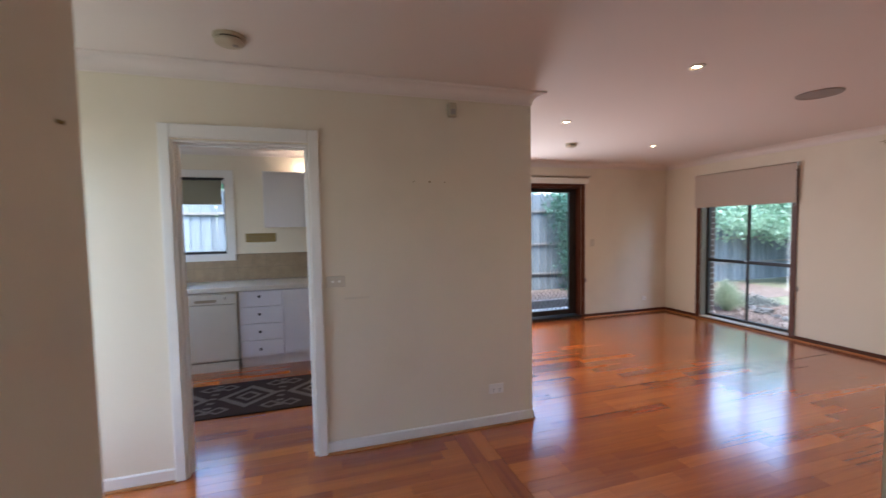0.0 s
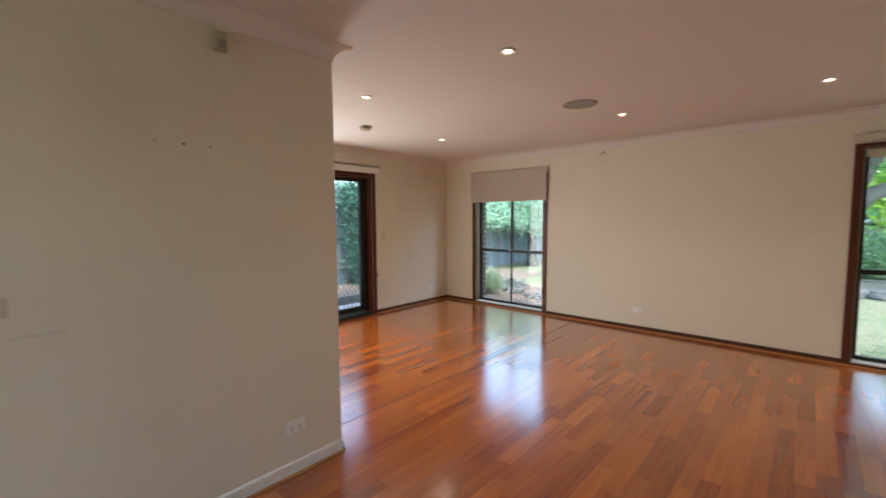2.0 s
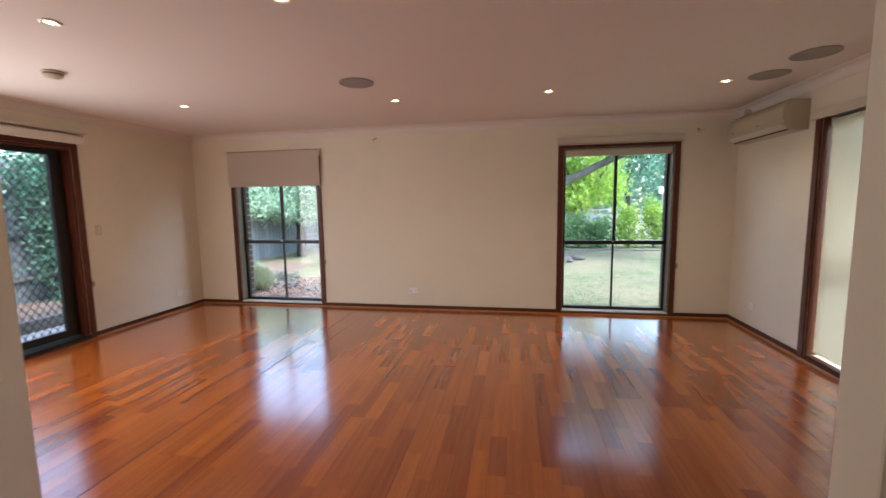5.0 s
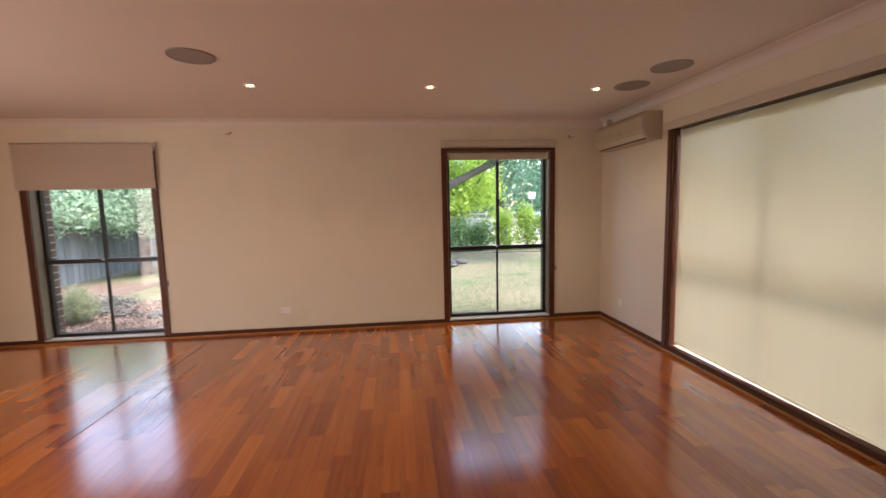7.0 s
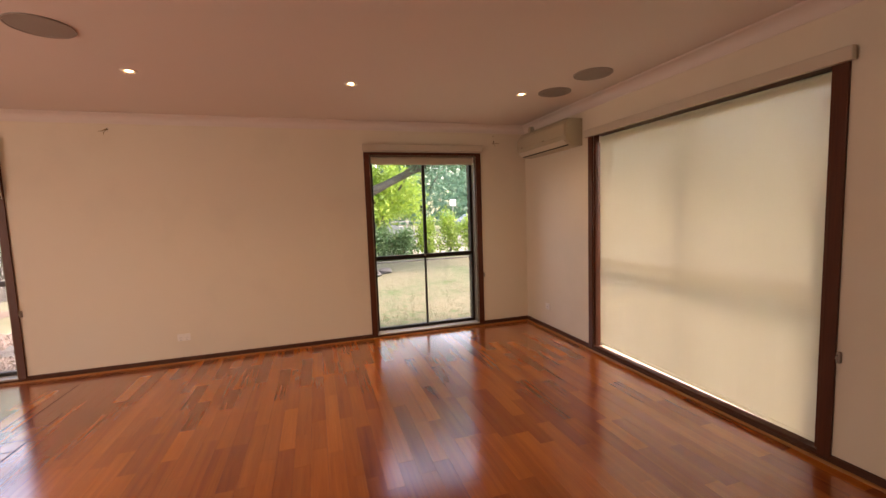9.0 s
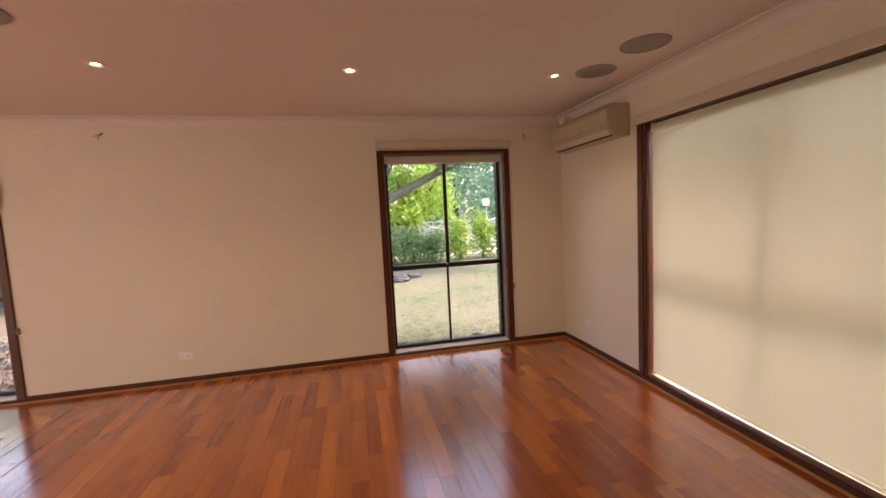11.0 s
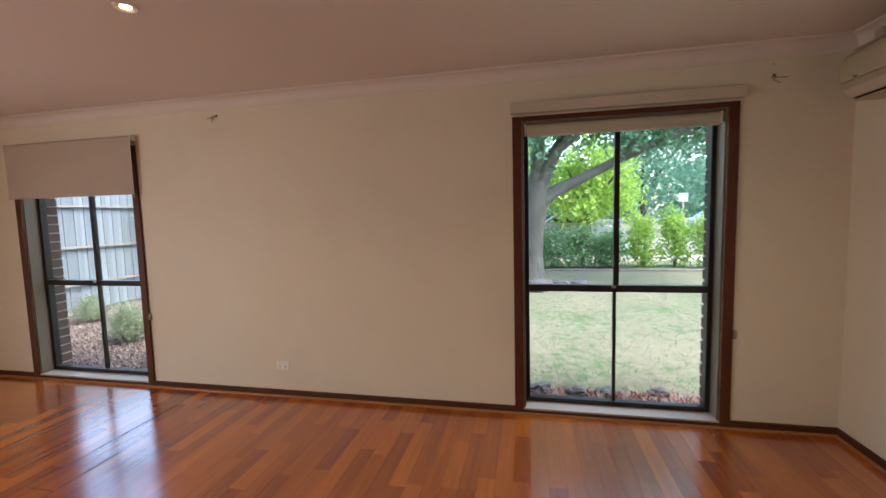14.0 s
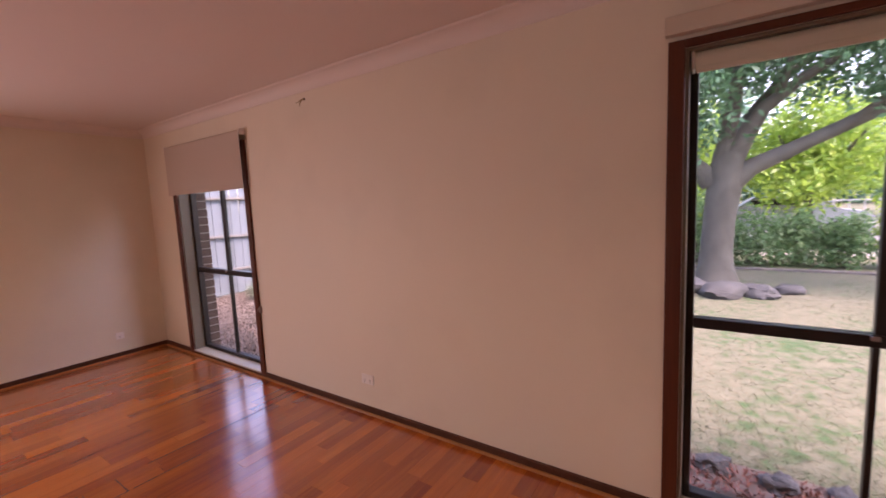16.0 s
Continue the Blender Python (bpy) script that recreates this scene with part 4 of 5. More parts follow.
part("tap", tube(B(), [(0, 0.2, 0.0), (0, 0.2, 0.16), (0, 0.17, 0.22), (0, 0.08, 0.23), (0, 0.04, 0.19)], [0.014, 0.012, 0.011, 0.011, 0.010], 10), M_CHROME, sink, smooth=True)

wc = thing("wall_cabinet", pose(-0.185, KY - 0.31, 1.47), "white wall cabinet with plain doors", "cabinet")
part("carcass", box(B(), 0.0, 0.53, 0.02, 0.309, 0.0, 0.63), M_CAB, wc)
for a, b in ((0.0, 0.44), (0.44, 0.53)):
    part("door", box(B(), a + 0.002, b - 0.002, 0.0, 0.0185, 0.0, 0.63, 0.003), M_CAB, wc)
kv = thing("wall_vent", pose(-0.26, KY, 1.35), "small aged brass wall vent above the tiles", "vent")
part("frame", box(B(), -0.165, 0.165, -0.008, -0.0005, -0.052, 0.052, 0.003), M_BRASS, kv)
for k in range(5):
    part("slat", box(B(), -0.145, 0.145, -0.012, -0.0082, -0.036 + 0.016 * k, -0.030 + 0.016 * k), M_GROUT, kv)

# splashback of square stone tiles
sb = thing("splashback", pose(-2.2, KY, 0.853), "beige stone-look tiled splashback above the worktop", "tiles", kind="structure")
part("grout", box(B(), 0.0, 3.1, -0.006, -0.0005, 0.0, 0.31), M_GROUT, sb)
tile = mesh_of("tile", box(B(), 0.002, 0.150, -0.011, -0.0062, 0.002, 0.150, 0.002), M_TILE)
for r in range(2):
    for k in range(20):
        ob = new("tile", tile)
        ob.parent = sb
        ob.matrix_local = pose(0.153 * k + 0.002, 0, 0.154 * r)

# patterned runner rug
rug = thing("rug", pose(-1.15, 5.19, FZ), "dark brown runner rug with grey diamond pattern", "rug")
part("woven_field", box(B(), 0.0, 2.4, 0.0, 0.76, 0.001, 0.010, 0.003), M_RUG_D, rug)


def diamond_ring(bm, cx, cy, a, b, t, z):
    o = [(cx + a, cy), (cx, cy + b), (cx - a, cy), (cx, cy - b)]
    s = 1 - t
    i = [(cx + a * s, cy), (cx, cy + b * s), (cx - a * s, cy), (cx, cy - b * s)]
    ov, iv = [bm.verts.new((*p, z)) for p in o], [bm.verts.new((*p, z)) for p in i]
    for k in range(4):
        bm.faces.new((ov[k], ov[(k + 1) % 4], iv[(k + 1) % 4], iv[k]))


bm = B()
for k in range(4):
    cx = 0.35 + 0.56 * k
    diamond_ring(bm, cx, 0.38, 0.25, 0.25, 0.28, 0.0112)
    diamond_ring(bm, cx, 0.38, 0.11, 0.11, 0.4, 0.0112)
    for sx in (-0.2, 0.2):
        for sy in (0.13, 0.63):
            diamond_ring(bm, cx + sx, sy, 0.09, 0.075, 0.4, 0.0112)
    for j in range(7):
        y = 0.08 + 0.1 * j
        vs = [bm.verts.new((cx + 0.28 + dx - 0.012, y + dy, 0.0112)) for dx, dy in ((-0.03, 0), (0.03, 0), (0.03, 0.035), (-0.03, 0.035))]
        bm.faces.new(vs)
part("pattern", bm, M_RUG_L, rug, "grey diamond motifs")

# ---- outside ----
rng = np.random.default_rng(5)
bm = B()
box(bm, -400, 600, -500, 500, GZ - 0.3, GZ)
single("ground", bm, M_LAWN, kind="structure")


def quads_mesh(name, verts, material, per=4):
    """A mesh of loose four-cornered pieces from an (n*4, 3) array."""
    n = len(verts) // per
    me = bpy.data.meshes.new(name)
    me.vertices.add(n * per)
    me.vertices.foreach_set("co", np.asarray(verts, dtype=np.float32).ravel())
    me.loops.add(n * per)
    me.loops.foreach_set("vertex_index", np.arange(n * per, dtype=np.int32))
    me.polygons.add(n)
    me.polygons.foreach_set("loop_start", np.arange(0, n * per, per, dtype=np.int32))
    me.polygons.foreach_set("loop_total", np.full(n, per, dtype=np.int32))
    me.update(calc_edges=True)
    me.materials.append(material)
    return me


def leaf_cloud(blobs, count, size, hollow=0.45):
    """Corner points of leaves strewn through blobs (x, y, z, rx, ry, rz), in clumps."""
    blobs = np.array(blobs, dtype=float)
    vol = blobs[:, 3] * blobs[:, 4] * blobs[:, 5]
    clumps = max(20, count // 22)
    which = rng.choice(len(blobs), size=clumps, p=vol / vol.sum())
    d = rng.normal(size=(clumps, 3))
    d /= np.linalg.norm(d, axis=1)[:, None]
    r = hollow + (1.08 - hollow) * rng.random(clumps) ** 0.6
    centres = blobs[which, :3] + d * r[:, None] * blobs[which, 3:]
    own = rng.integers(0, clumps, size=count)
    pos = centres[own] + rng.normal(size=(count, 3)) * size * 2.1
    ax = rng.normal(size=(count, 3))
    ax /= np.linalg.norm(ax, axis=1)[:, None]
    ot = np.cross(ax, rng.normal(size=(count, 3)))
    ot /= np.linalg.norm(ot, axis=1)[:, None]
    s = size * (0.6 + 0.8 * rng.random(count))[:, None]
    nrm = np.cross(ax, ot)
    out = np.stack([pos - ax * s, pos - ot * s * 0.42 + nrm * s * 0.1, pos + ax * s, pos + ot * s * 0.42 + nrm * s * 0.1], axis=1)
    return out.reshape(-1, 3)


def foliage(name, parent, blobs, count, size, material, hollow=0.45, label=""):
    ob = new(name, quads_mesh(name, leaf_cloud(blobs, count, size, hollow), material))
    ob.parent = parent
    return tagged(ob, label)


# -- brick jambs beside the tall windows --
bricks = thing("brick_veneer", pose(0, 0, 0), "brown brick outer wall beside the windows", "brick wall", kind="structure")
brick = mesh_of("brick", box(B(), -0.055, 0.055, -0.11, 0.11, 0.0, 0.072, 0.003), M_BRICK)
brick_end = mesh_of("brick", box(B(), -0.055, 0.055, -0.055, 0.055, 0.0, 0.072, 0.003), M_BRICK)
bm = B()
for ya, yb in ((W1[1] - 0.075, W1[1] + 0.16), (W1[0] - 0.16, W1[0] + 0.075), (W2[1] - 0.075, W2[1] + 0.16), (W2[0] - 0.16, W2[0] + 0.075)):
    box(bm, EX + 0.164, EX + 0.266, min(ya, yb) + 0.006, max(ya, yb) - 0.006, GZ, 2.38)
part("mortar", bm, M_MORTAR, bricks)
for y_edge, way in ((W1[1] - 0.08, 1), (W1[0] + 0.08, -1), (W2[1] - 0.08, 1), (W2[0] + 0.08, -1)):
    for c in range(30):
        odd = c % 2
        ob = new("brick", brick_end if odd else brick)
        ob.parent = bricks
        ob.matrix_local = pose(EX + 0.215 + random.uniform(-0.002, 0.002), y_edge + way * (0.055 if odd else 0.11), GZ + 0.002 + 0.086 * c)

# -- garden bed along the wall: soil, bark chips, border stones --
single("garden_bed", box(B(), EX + 0.28, 6.86, -0.5, 5.6, GZ - 0.05, GZ + 0.012), M_SOIL, "dark mulch garden bed along the house wall", "garden bed", kind="structure")
single("garden_bed_corner", box(B(), EX + 0.28, 8.9, 5.602, 9.9, GZ - 0.05, GZ + 0.008), M_SOIL, "mulch bed by the paling fence", "garden bed", kind="structure")

single("garden_bed_fence", box(B(), 8.902, 11.2, 7.9, 9.9, GZ - 0.05, GZ + 0.008), M_SOIL, "narrow mulch bed along the fence foot", "garden bed", kind="structure")


def bark(name, n, x0, x1, y0, y1, material, label):
    px, py = rng.uniform(x0, x1, n), rng.uniform(y0, y1, n)
    pz = GZ + 0.012 + rng.uniform(0.002, 0.03, n)
    ang = rng.uniform(0, math.tau, n)
    ln, wd = rng.uniform(0.006, 0.017, n), rng.uniform(0.002, 0.006, n)
    ca, sa = np.cos(ang), np.sin(ang)
    til = rng.uniform(-0.02, 0.02, n)
    quad = np.stack([np.stack([px + u * ln * ca - v * wd * sa, py + u * ln * sa + v * wd * ca, pz + u * til + v * til * 0.4], 1) for u, v in ((-1, -1), (1, -1), (1, 1), (-1, 1))], 1).reshape(-1, 3)
    tagged(new(name, quads_mesh(name, quad, material)), label, "mulch", kind="stuff")


bark("bark_chips", 5000, EX + 0.3, 6.80, -0.4, 4.0, M_CHIP, "reddish bark chips along the house wall")
bark("bark_chips", 36000, EX + 0.3, 8.9, 5.2, 9.9, M_CHIP2, "pale pinkish bark chips over the corner bed")


def rock(x, y, r, flat, label, seed, group="border stones", rough=1.0):
    bm = B()
    bmesh.ops.create_icosphere(bm, subdivisions=3, radius=1.0)
    off = Vector((seed * 3.1, seed * 1.7, seed * 0.9))
    for v in bm.verts:
        k = 1 + rough * 0.5 * noise.noise(v.co * 1.3 + off) + rough * 0.3 * noise.noise(v.co * 3.5 + off) + 0.12 * noise.noise(v.co * 9 + off)
        v.co = Vector((v.co.x * k * r, v.co.y * k * r * 1.2, v.co.z * k * r * flat))
    return single("rock", bm, M_ROCK, label, "rock", group=group, smooth=True, m=pose(x, y, GZ + r * flat * 0.35, 0, 0, seed * 40))


for k, (x, y, r) in enumerate(((6.76, 1.80, 0.085), (6.73, 1.50, 0.08), (6.78, 1.22, 0.065), (6.82, 0.8, 0.07), (6.78, 2.3, 0.1), (6.84, 0.3, 0.09), (6.79, 2.05, 0.06), (7.63, 6.2, 0.12), (7.86, 6.8, 0.13), (7.7, 6.5, 0.08), (7.5, 5.85, 0.10), (8.0, 7.15, 0.10))):
    rock(x, y, r, 0.7, "rough dark grey border stone in the garden bed", k + 1)
for k, (x, y, r) in enumerate(((11.80, 1.72, 0.30), (11.95, 1.25, 0.25), (12.0, 2.3, 0.32), (12.35, 0.85, 0.18))):
    rock(x, y, r, 0.58, "large rounded boulder at the foot of the tree", k + 20, "boulders round the tree", 0.5)

# -- grass blades near the window --
n = 90000
px = 6.84 + 7.6 * rng.random(n) ** 1.6
py = rng.uniform(-4.5, 5.8, n)
hgt = rng.uniform(0.006, 0.026, n)
ang = rng.uniform(0, math.tau, n)
lean = rng.normal(0, 0.03, (n, 2))
w = 0.0025
base = np.stack([px, py, np.full(n, GZ)], 1)
sd_ = np.stack([np.cos(ang) * w, np.sin(ang) * w, np.zeros(n)], 1)
tip = base + np.stack([lean[:, 0], lean[:, 1], hgt], 1)
tagged(new("grass", quads_mesh("grass", np.stack([base - sd_, base + sd_, tip + sd_ * 0.3, tip - sd_ * 0.3], 1).reshape(-1, 3), M_BLADE)), "short dry lawn grass, straw with green patches", "grass", kind="stuff")


# -- paling fence --
def paling_fence(x0, x1, y, label):
    ob = thing("paling_fence", pose(x0, y, GZ), label, "fence")
    L = x1 - x0
    for z in (0.50, 1.18, 1.93):
        part("rail", box(B(), 0, L, -0.07, -0.02, z, z + 0.045, 0.004), M_RAIL, ob)
    pal = [mesh_of("paling", box(B(), -0.05, 0.05, 0.0, 0.016, 0.0, hh, 0.002), M_PALING) for hh in (2.32, 2.35, 2.30)]
    k, x = 0, 0.05
    while x < L:
        p = new("paling", pal[k % 3])
        p.parent = ob
        p.matrix_local = pose(x, -0.019 + (0.017 if k % 2 else 0.0), 0.03, 0, random.uniform(-0.5, 0.5), 0)
        x += 0.088
        k += 1
    for k in range(int(L / 2.4) + 1):
        part("post", box(B(), 2.4 * k, 2.4 * k + 0.1, 0.04, 0.12, 0, 2.25, 0.004), M_RAIL, ob)
    return ob


paling_fence(2.3, 18.5, 10.0, "weathered grey timber paling fence along the side boundary")
paling_fence(-4.0, 2.28, 10.0, "weathered grey timber paling fence along the side boundary")
single("patio", box(B(), 1.9, 6.0, NY + 0.35, 8.45, GZ - 0.05, GZ + 0.06, 0.01), M_CONC, "pale concrete patio outside the sliding door", "patio", kind="structure")
single("sleeper_edging", box(B(), 1.9, 6.6, 8.5, 8.62, GZ - 0.05, GZ + 0.2, 0.01), M_RAIL, "grey timber sleeper edging a raised bed", "sleeper")
single("raised_bed", box(B(), 1.9, 6.6, 8.625, 9.9, GZ - 0.05, GZ + 0.16), M_SOIL, "raised soil bed before the fence", "garden bed", kind="structure")


def shrub(name, x, y, base, blobs, count, size, material, label, group="", hollow=0.3, stem=0.02):
    ob = thing(name, pose(x, y, base), label, "shrub", group)
    for k in range(4):
        a = k * 1.7 + x
        top = blobs[k % len(blobs)]
        part("stem", tube(B(), [(0.04 * math.cos(a), 0.04 * math.sin(a), -0.02), (top[0] * 0.5 + 0.06 * math.cos(a), top[1] * 0.5 + 0.06 * math.sin(a), top[2] * 0.5), (top[0], top[1], top[2])], [stem, stem * 0.7, stem * 0.3], 6), M_BARK, ob)
    foliage("foliage", ob, blobs, count, size, material, hollow)
    return ob


shrub("climber", 6.0, 9.55, GZ, [(0.1, 0, 0.7, 0.5, 0.3, 0.8), (0.3, 0, 1.6, 0.75, 0.35, 0.8), (0.6, 0, 2.2, 0.9, 0.4, 0.5), (-0.35, 0, 2.15, 0.4, 0.3, 0.4)], 9000, 0.045, leafy("climber_leaves", (0.15, 0.34, 0.24), (0.05, 0.15, 0.10)), "tall green climber covering the fence")


def feather_bush(x, y, r, h, n, label):
    """A bush of thin arching stalks that fan out from one root, each with side needles."""
    ob = thing("feathery_bush", pose(x, y, GZ), label, "bush", "feathery bushes")
    ang = rng.uniform(0, math.tau, n)
    out = r * np.sqrt(rng.random(n))
    top = h * (0.45 + 0.55 * rng.random(n)) * np.sqrt(np.clip(1.15 - (out / r) ** 2, 0.1, 1))
    side = np.stack([-np.sin(ang), np.cos(ang), np.zeros(n)], 1) * 0.0035
    away = np.stack([np.cos(ang), np.sin(ang), np.zeros(n)], 1)
    pts = [away * (out * f)[:, None] + np.array([0, 0, 1.0]) * (top * g)[:, None] for f, g in ((0.12, 0.0), (0.4, 0.55), (0.75, 0.9), (1.12, 1.0))]
    quads = [np.stack([p - side, p + side, q + side * 0.8, q - side * 0.8], 1) for p, q in zip(pts, pts[1:])]
    for _ in range(7):
        f = rng.random((n, 1))
        p = pts[1] * (1 - f) + pts[3] * f
        d = rng.normal(size=(n, 3)) * 0.028 + np.array([0, 0, 0.018])
        s = np.cross(d, away)
        s *= 0.0035 / (np.linalg.norm(s, axis=1)[:, None] + 1e-6)
        quads.append(np.stack([p - s, p + s, p + d + s * 0.3, p + d - s * 0.3], 1))
    part_ob = new("stalks", quads_mesh("stalks", np.concatenate(quads).reshape(-1, 3), M_FEATHER))
    part_ob.parent = ob
    return ob


feather_bush(7.5, 7.2, 0.28, 0.62, 520, "soft feathery pale-green bush in the mulch bed")
feather_bush(8.35, 8.95, 0.30, 0.50, 420, "soft feathery pale-green bush beside the paling fence")
shrub("groundcover", 8.25, 7.35, GZ, [(0, 0, 0.09, 0.32, 0.3, 0.13), (0.3, -0.1, 0.07, 0.25, 0.25, 0.1)], 1800, 0.022, M_SILVER, "low silvery groundcover plant among stones", hollow=0.1, stem=0.006)

for x, y, hg, wd in ((2.2, -4.6, 1.5, 0.8), (3.4, -4.9, 1.9, 0.9), (4.9, -4.7, 1.6, 0.8), (6.2, -5.1, 2.0, 0.9)):
    shrub("garden_shrub", x, y, GZ, [(0, 0, hg * 0.4, wd, wd * 0.8, hg * 0.4), (0.1, 0, hg * 0.75, wd * 0.65, wd * 0.6, hg * 0.28)], 2500, 0.05, M_HEDGE, "leafy green garden shrub beyond the screened window", "south garden shrubs")

# -- big tree on the lawn --
tree = thing("tree", pose(13.0, 1.82, GZ), "large spreading tree with grey bark on the lawn", "tree")
part("trunk", tube(B(), [(0, 0.02, -0.1), (0, 0.0, 0.06), (0, 0, 0.25), (0, 0, 0.6), (0.0, -0.03, 1.2), (0, -0.08, 1.65), (0.0, -0.12, 2.0), (0.0, -0.18, 2.35)], [0.46, 0.37, 0.29, 0.255, 0.25, 0.265, 0.28, 0.20], 20), M_BARK, tree, smooth=True)
limbs = [
    ([(0, -0.16, 1.80), (0, -0.46, 2.06), (-0.05, -1.2, 2.41), (-0.1, -1.97, 2.78), (-0.3, -3.0, 3.2), (-0.5, -4.2, 3.8)], [0.22, 0.155, 0.11, 0.10, 0.075, 0.04]),
    ([(0, -0.16, 2.15), (0, -0.42, 2.7), (0.0, -0.62, 3.05), (-0.1, -1.09, 3.42), (-0.3, -1.9, 3.9)], [0.20, 0.14, 0.11, 0.08, 0.04]),
    ([(0, -0.06, 2.1), (0.05, -0.14, 2.7), (-0.05, -0.2, 3.3), (-0.2, -0.3, 4.2)], [0.20, 0.15, 0.12, 0.05]),
    ([(0, 0.1, 1.85), (-0.1, 0.45, 2.25), (-0.3, 1.3, 2.8), (-0.5, 2.6, 3.4)], [0.20, 0.13, 0.10, 0.04]),
    ([(0.1, 0.0, 1.95), (0.8, -0.4, 2.9), (1.6, -1.0, 3.8), (2.2, -1.8, 4.6)], [0.19, 0.14, 0.10, 0.04]),
    ([(-0.1, -1.7, 2.66), (-0.4, -2.2, 3.1), (-0.9, -2.6, 3.8)], [0.065, 0.045, 0.025]),
    ([(0.0, -0.8, 3.2), (-0.4, -0.9, 3.7), (-0.9, -0.7, 4.4)], [0.07, 0.05, 0.025]),
]
for pts, rad in limbs:
    part("limb", tube(B(), pts, rad, 12), M_BARK, tree, smooth=True)
foliage("crown", tree, [(-0.3, -1.5, 4.1, 1.6, 2.2, 0.6), (-0.4, 1.6, 4.0, 1.6, 2.0, 0.6), (1.2, -0.5, 4.6, 2.0, 2.8, 0.7), (-0.5, -4.2, 4.1, 1.4, 1.9, 0.55), (-0.5, 3.6, 3.9, 1.3, 1.7, 0.6),
                        (-0.7, 0.3, 3.45, 0.8, 1.0, 0.45), (0.5, -2.6, 3.5, 0.9, 1.2, 0.4), (0.4, -4.6, 3.5, 0.9, 1.3, 0.5), (0.6, 1.5, 3.1, 0.7, 0.8, 0.5), (-0.8, 0.55, 2.75, 0.5, 0.5, 0.45), (-0.8, 0.2, 3.1, 0.6, 0.5, 0.5), (-0.7, -2.9, 3.05, 0.5, 0.7, 0.4), (-0.8, -3.9, 3.2, 0.5, 0.8, 0.45), (-0.8, -0.4, 3.5, 0.5, 0.7, 0.4), (-0.6, -1.9, 3.35, 0.5, 0.6, 0.3),
                        (-0.4, -0.25, 2.75, 0.3, 0.45, 0.3), (-0.4, 0.35, 2.6, 0.35, 0.4, 0.4), (-0.5, -1.6, 3.1, 0.5, 0.6, 0.22), (0.2, -2.6, 3.05, 0.5, 0.7, 0.3), (1.0, 0.5, 5.6, 2.2, 2.8, 0.9), (0.6, -2.5, 5.5, 2.0, 2.2, 0.8), (0.3, -3.3, 3.45, 0.8, 0.8, 0.4), (0.9, -4.4, 3.3, 0.9, 1.0, 0.5), (1.0, -1.2, 3.7, 0.9, 1.0, 0.4)], 50000, 0.062, M_LEAF, 0.2)

# -- overhanging tree by the fence --
t2 = thing("tree", pose(12.6, 9.2, GZ), "leafy pale-green tree overhanging the fence", "tree")
part("trunk", tube(B(), [(0, 0, -0.1), (0.02, 0.0, 0.9), (-0.05, 0.05, 1.8), (-0.1, 0.0, 2.6)], [0.16, 0.13, 0.12, 0.08], 12), M_BARK_DARK, t2, smooth=True)
for a in (0.3, 1.6, 2.9, 4.2, 5.4):
    part("limb", tube(B(), [(-0.08, 0.02, 1.7 + 0.1 * a), (0.5 * math.cos(a), 0.5 * math.sin(a), 2.2 + 0.1 * a), (1.2 * math.cos(a), 1.2 * math.sin(a), 2.5 + 0.1 * a)], [0.06, 0.045, 0.02], 8), M_BARK, t2, smooth=True)
foliage("crown", t2, [(-0.6, 0.0, 2.05, 0.9, 1.0, 0.6), (-1.3, 0.2, 1.75, 0.65, 0.8, 0.5), (-0.4, -0.7, 2.2, 0.8, 0.7, 0.6), (0.6, 0.3, 2.5, 1.3, 1.2, 0.5), (-0.5, 0.2, 2.6, 1.3, 1.3, 0.45), (-1.8, 0.4, 2.1, 0.6, 0.6, 0.6), (-0.7, -0.3, 1.5, 0.8, 0.7, 0.4), (-2.2, 0.1, 1.75, 0.5, 0.5, 0.5), (0.4, -1.2, 2.1, 0.9, 0.9, 0.7), (0.1, -0.4, 1.65, 0.8, 0.7, 0.45), (1.6, -0.6, 2.0, 1.0, 1.0, 0.9)], 42000, 0.05, leafy("pale_leaves", (0.46, 0.64, 0.47), (0.20, 0.36, 0.25), 0.5), 0.3)

# -- hedge shrubs at the lawn's far edge --
for x, y, hgt, wid, dark in ((15.3, 3.2, 1.5, 0.7, 1), (15.5, 2.2, 1.6, 0.75, 1), (15.4, 1.2, 1.25, 0.6, 1), (15.6, 0.35, 1.2, 0.55, 1), (15.4, -0.4, 1.05, 0.42, 1), (15.5, -1.3, 1.6, 0.40, 0), (15.6, -2.15, 1.75, 0.36, 0), (15.4, -2.95, 1.5, 0.36, 0), (16.4, 2.6, 2.2, 0.8, 0), (15.2, -3.7, 0.7, 0.5, 1), (15.8, 4.3, 1.7, 0.8, 1)):
    blobs = [(0, 0, hgt * 0.35, wid, wid, hgt * 0.36), (0.05, 0.08, hgt * 0.66, wid * 0.7, wid * 0.75, hgt * 0.3), (-0.05, -0.1, hgt * 0.86, wid * 0.4, wid * 0.42, hgt * 0.16)]
    shrub("hedge_shrub", x, y, GZ, blobs, 2400, 0.05, M_HEDGE if dark else M_LIME, "dense dark-green hedge shrub" if dark else "fresh lime-green upright shrub", "hedge shrubs", hollow=0.25)

single("kerb_edging", box(B(), 14.55, 14.68, -14, 9.4, GZ - 0.05, GZ + 0.05, 0.01), M_EDGING, "low concrete edging along the lawn", "edging", kind="structure")
single("footpath", box(B(), 17.0, 18.6, -60, 60, GZ - 0.05, GZ + 0.012), M_CONC, kind="structure")
single("road", box(B(), 20.0, 28.0, -120, 120, GZ - 0.05, GZ + 0.008), M_ROAD, kind="structure")
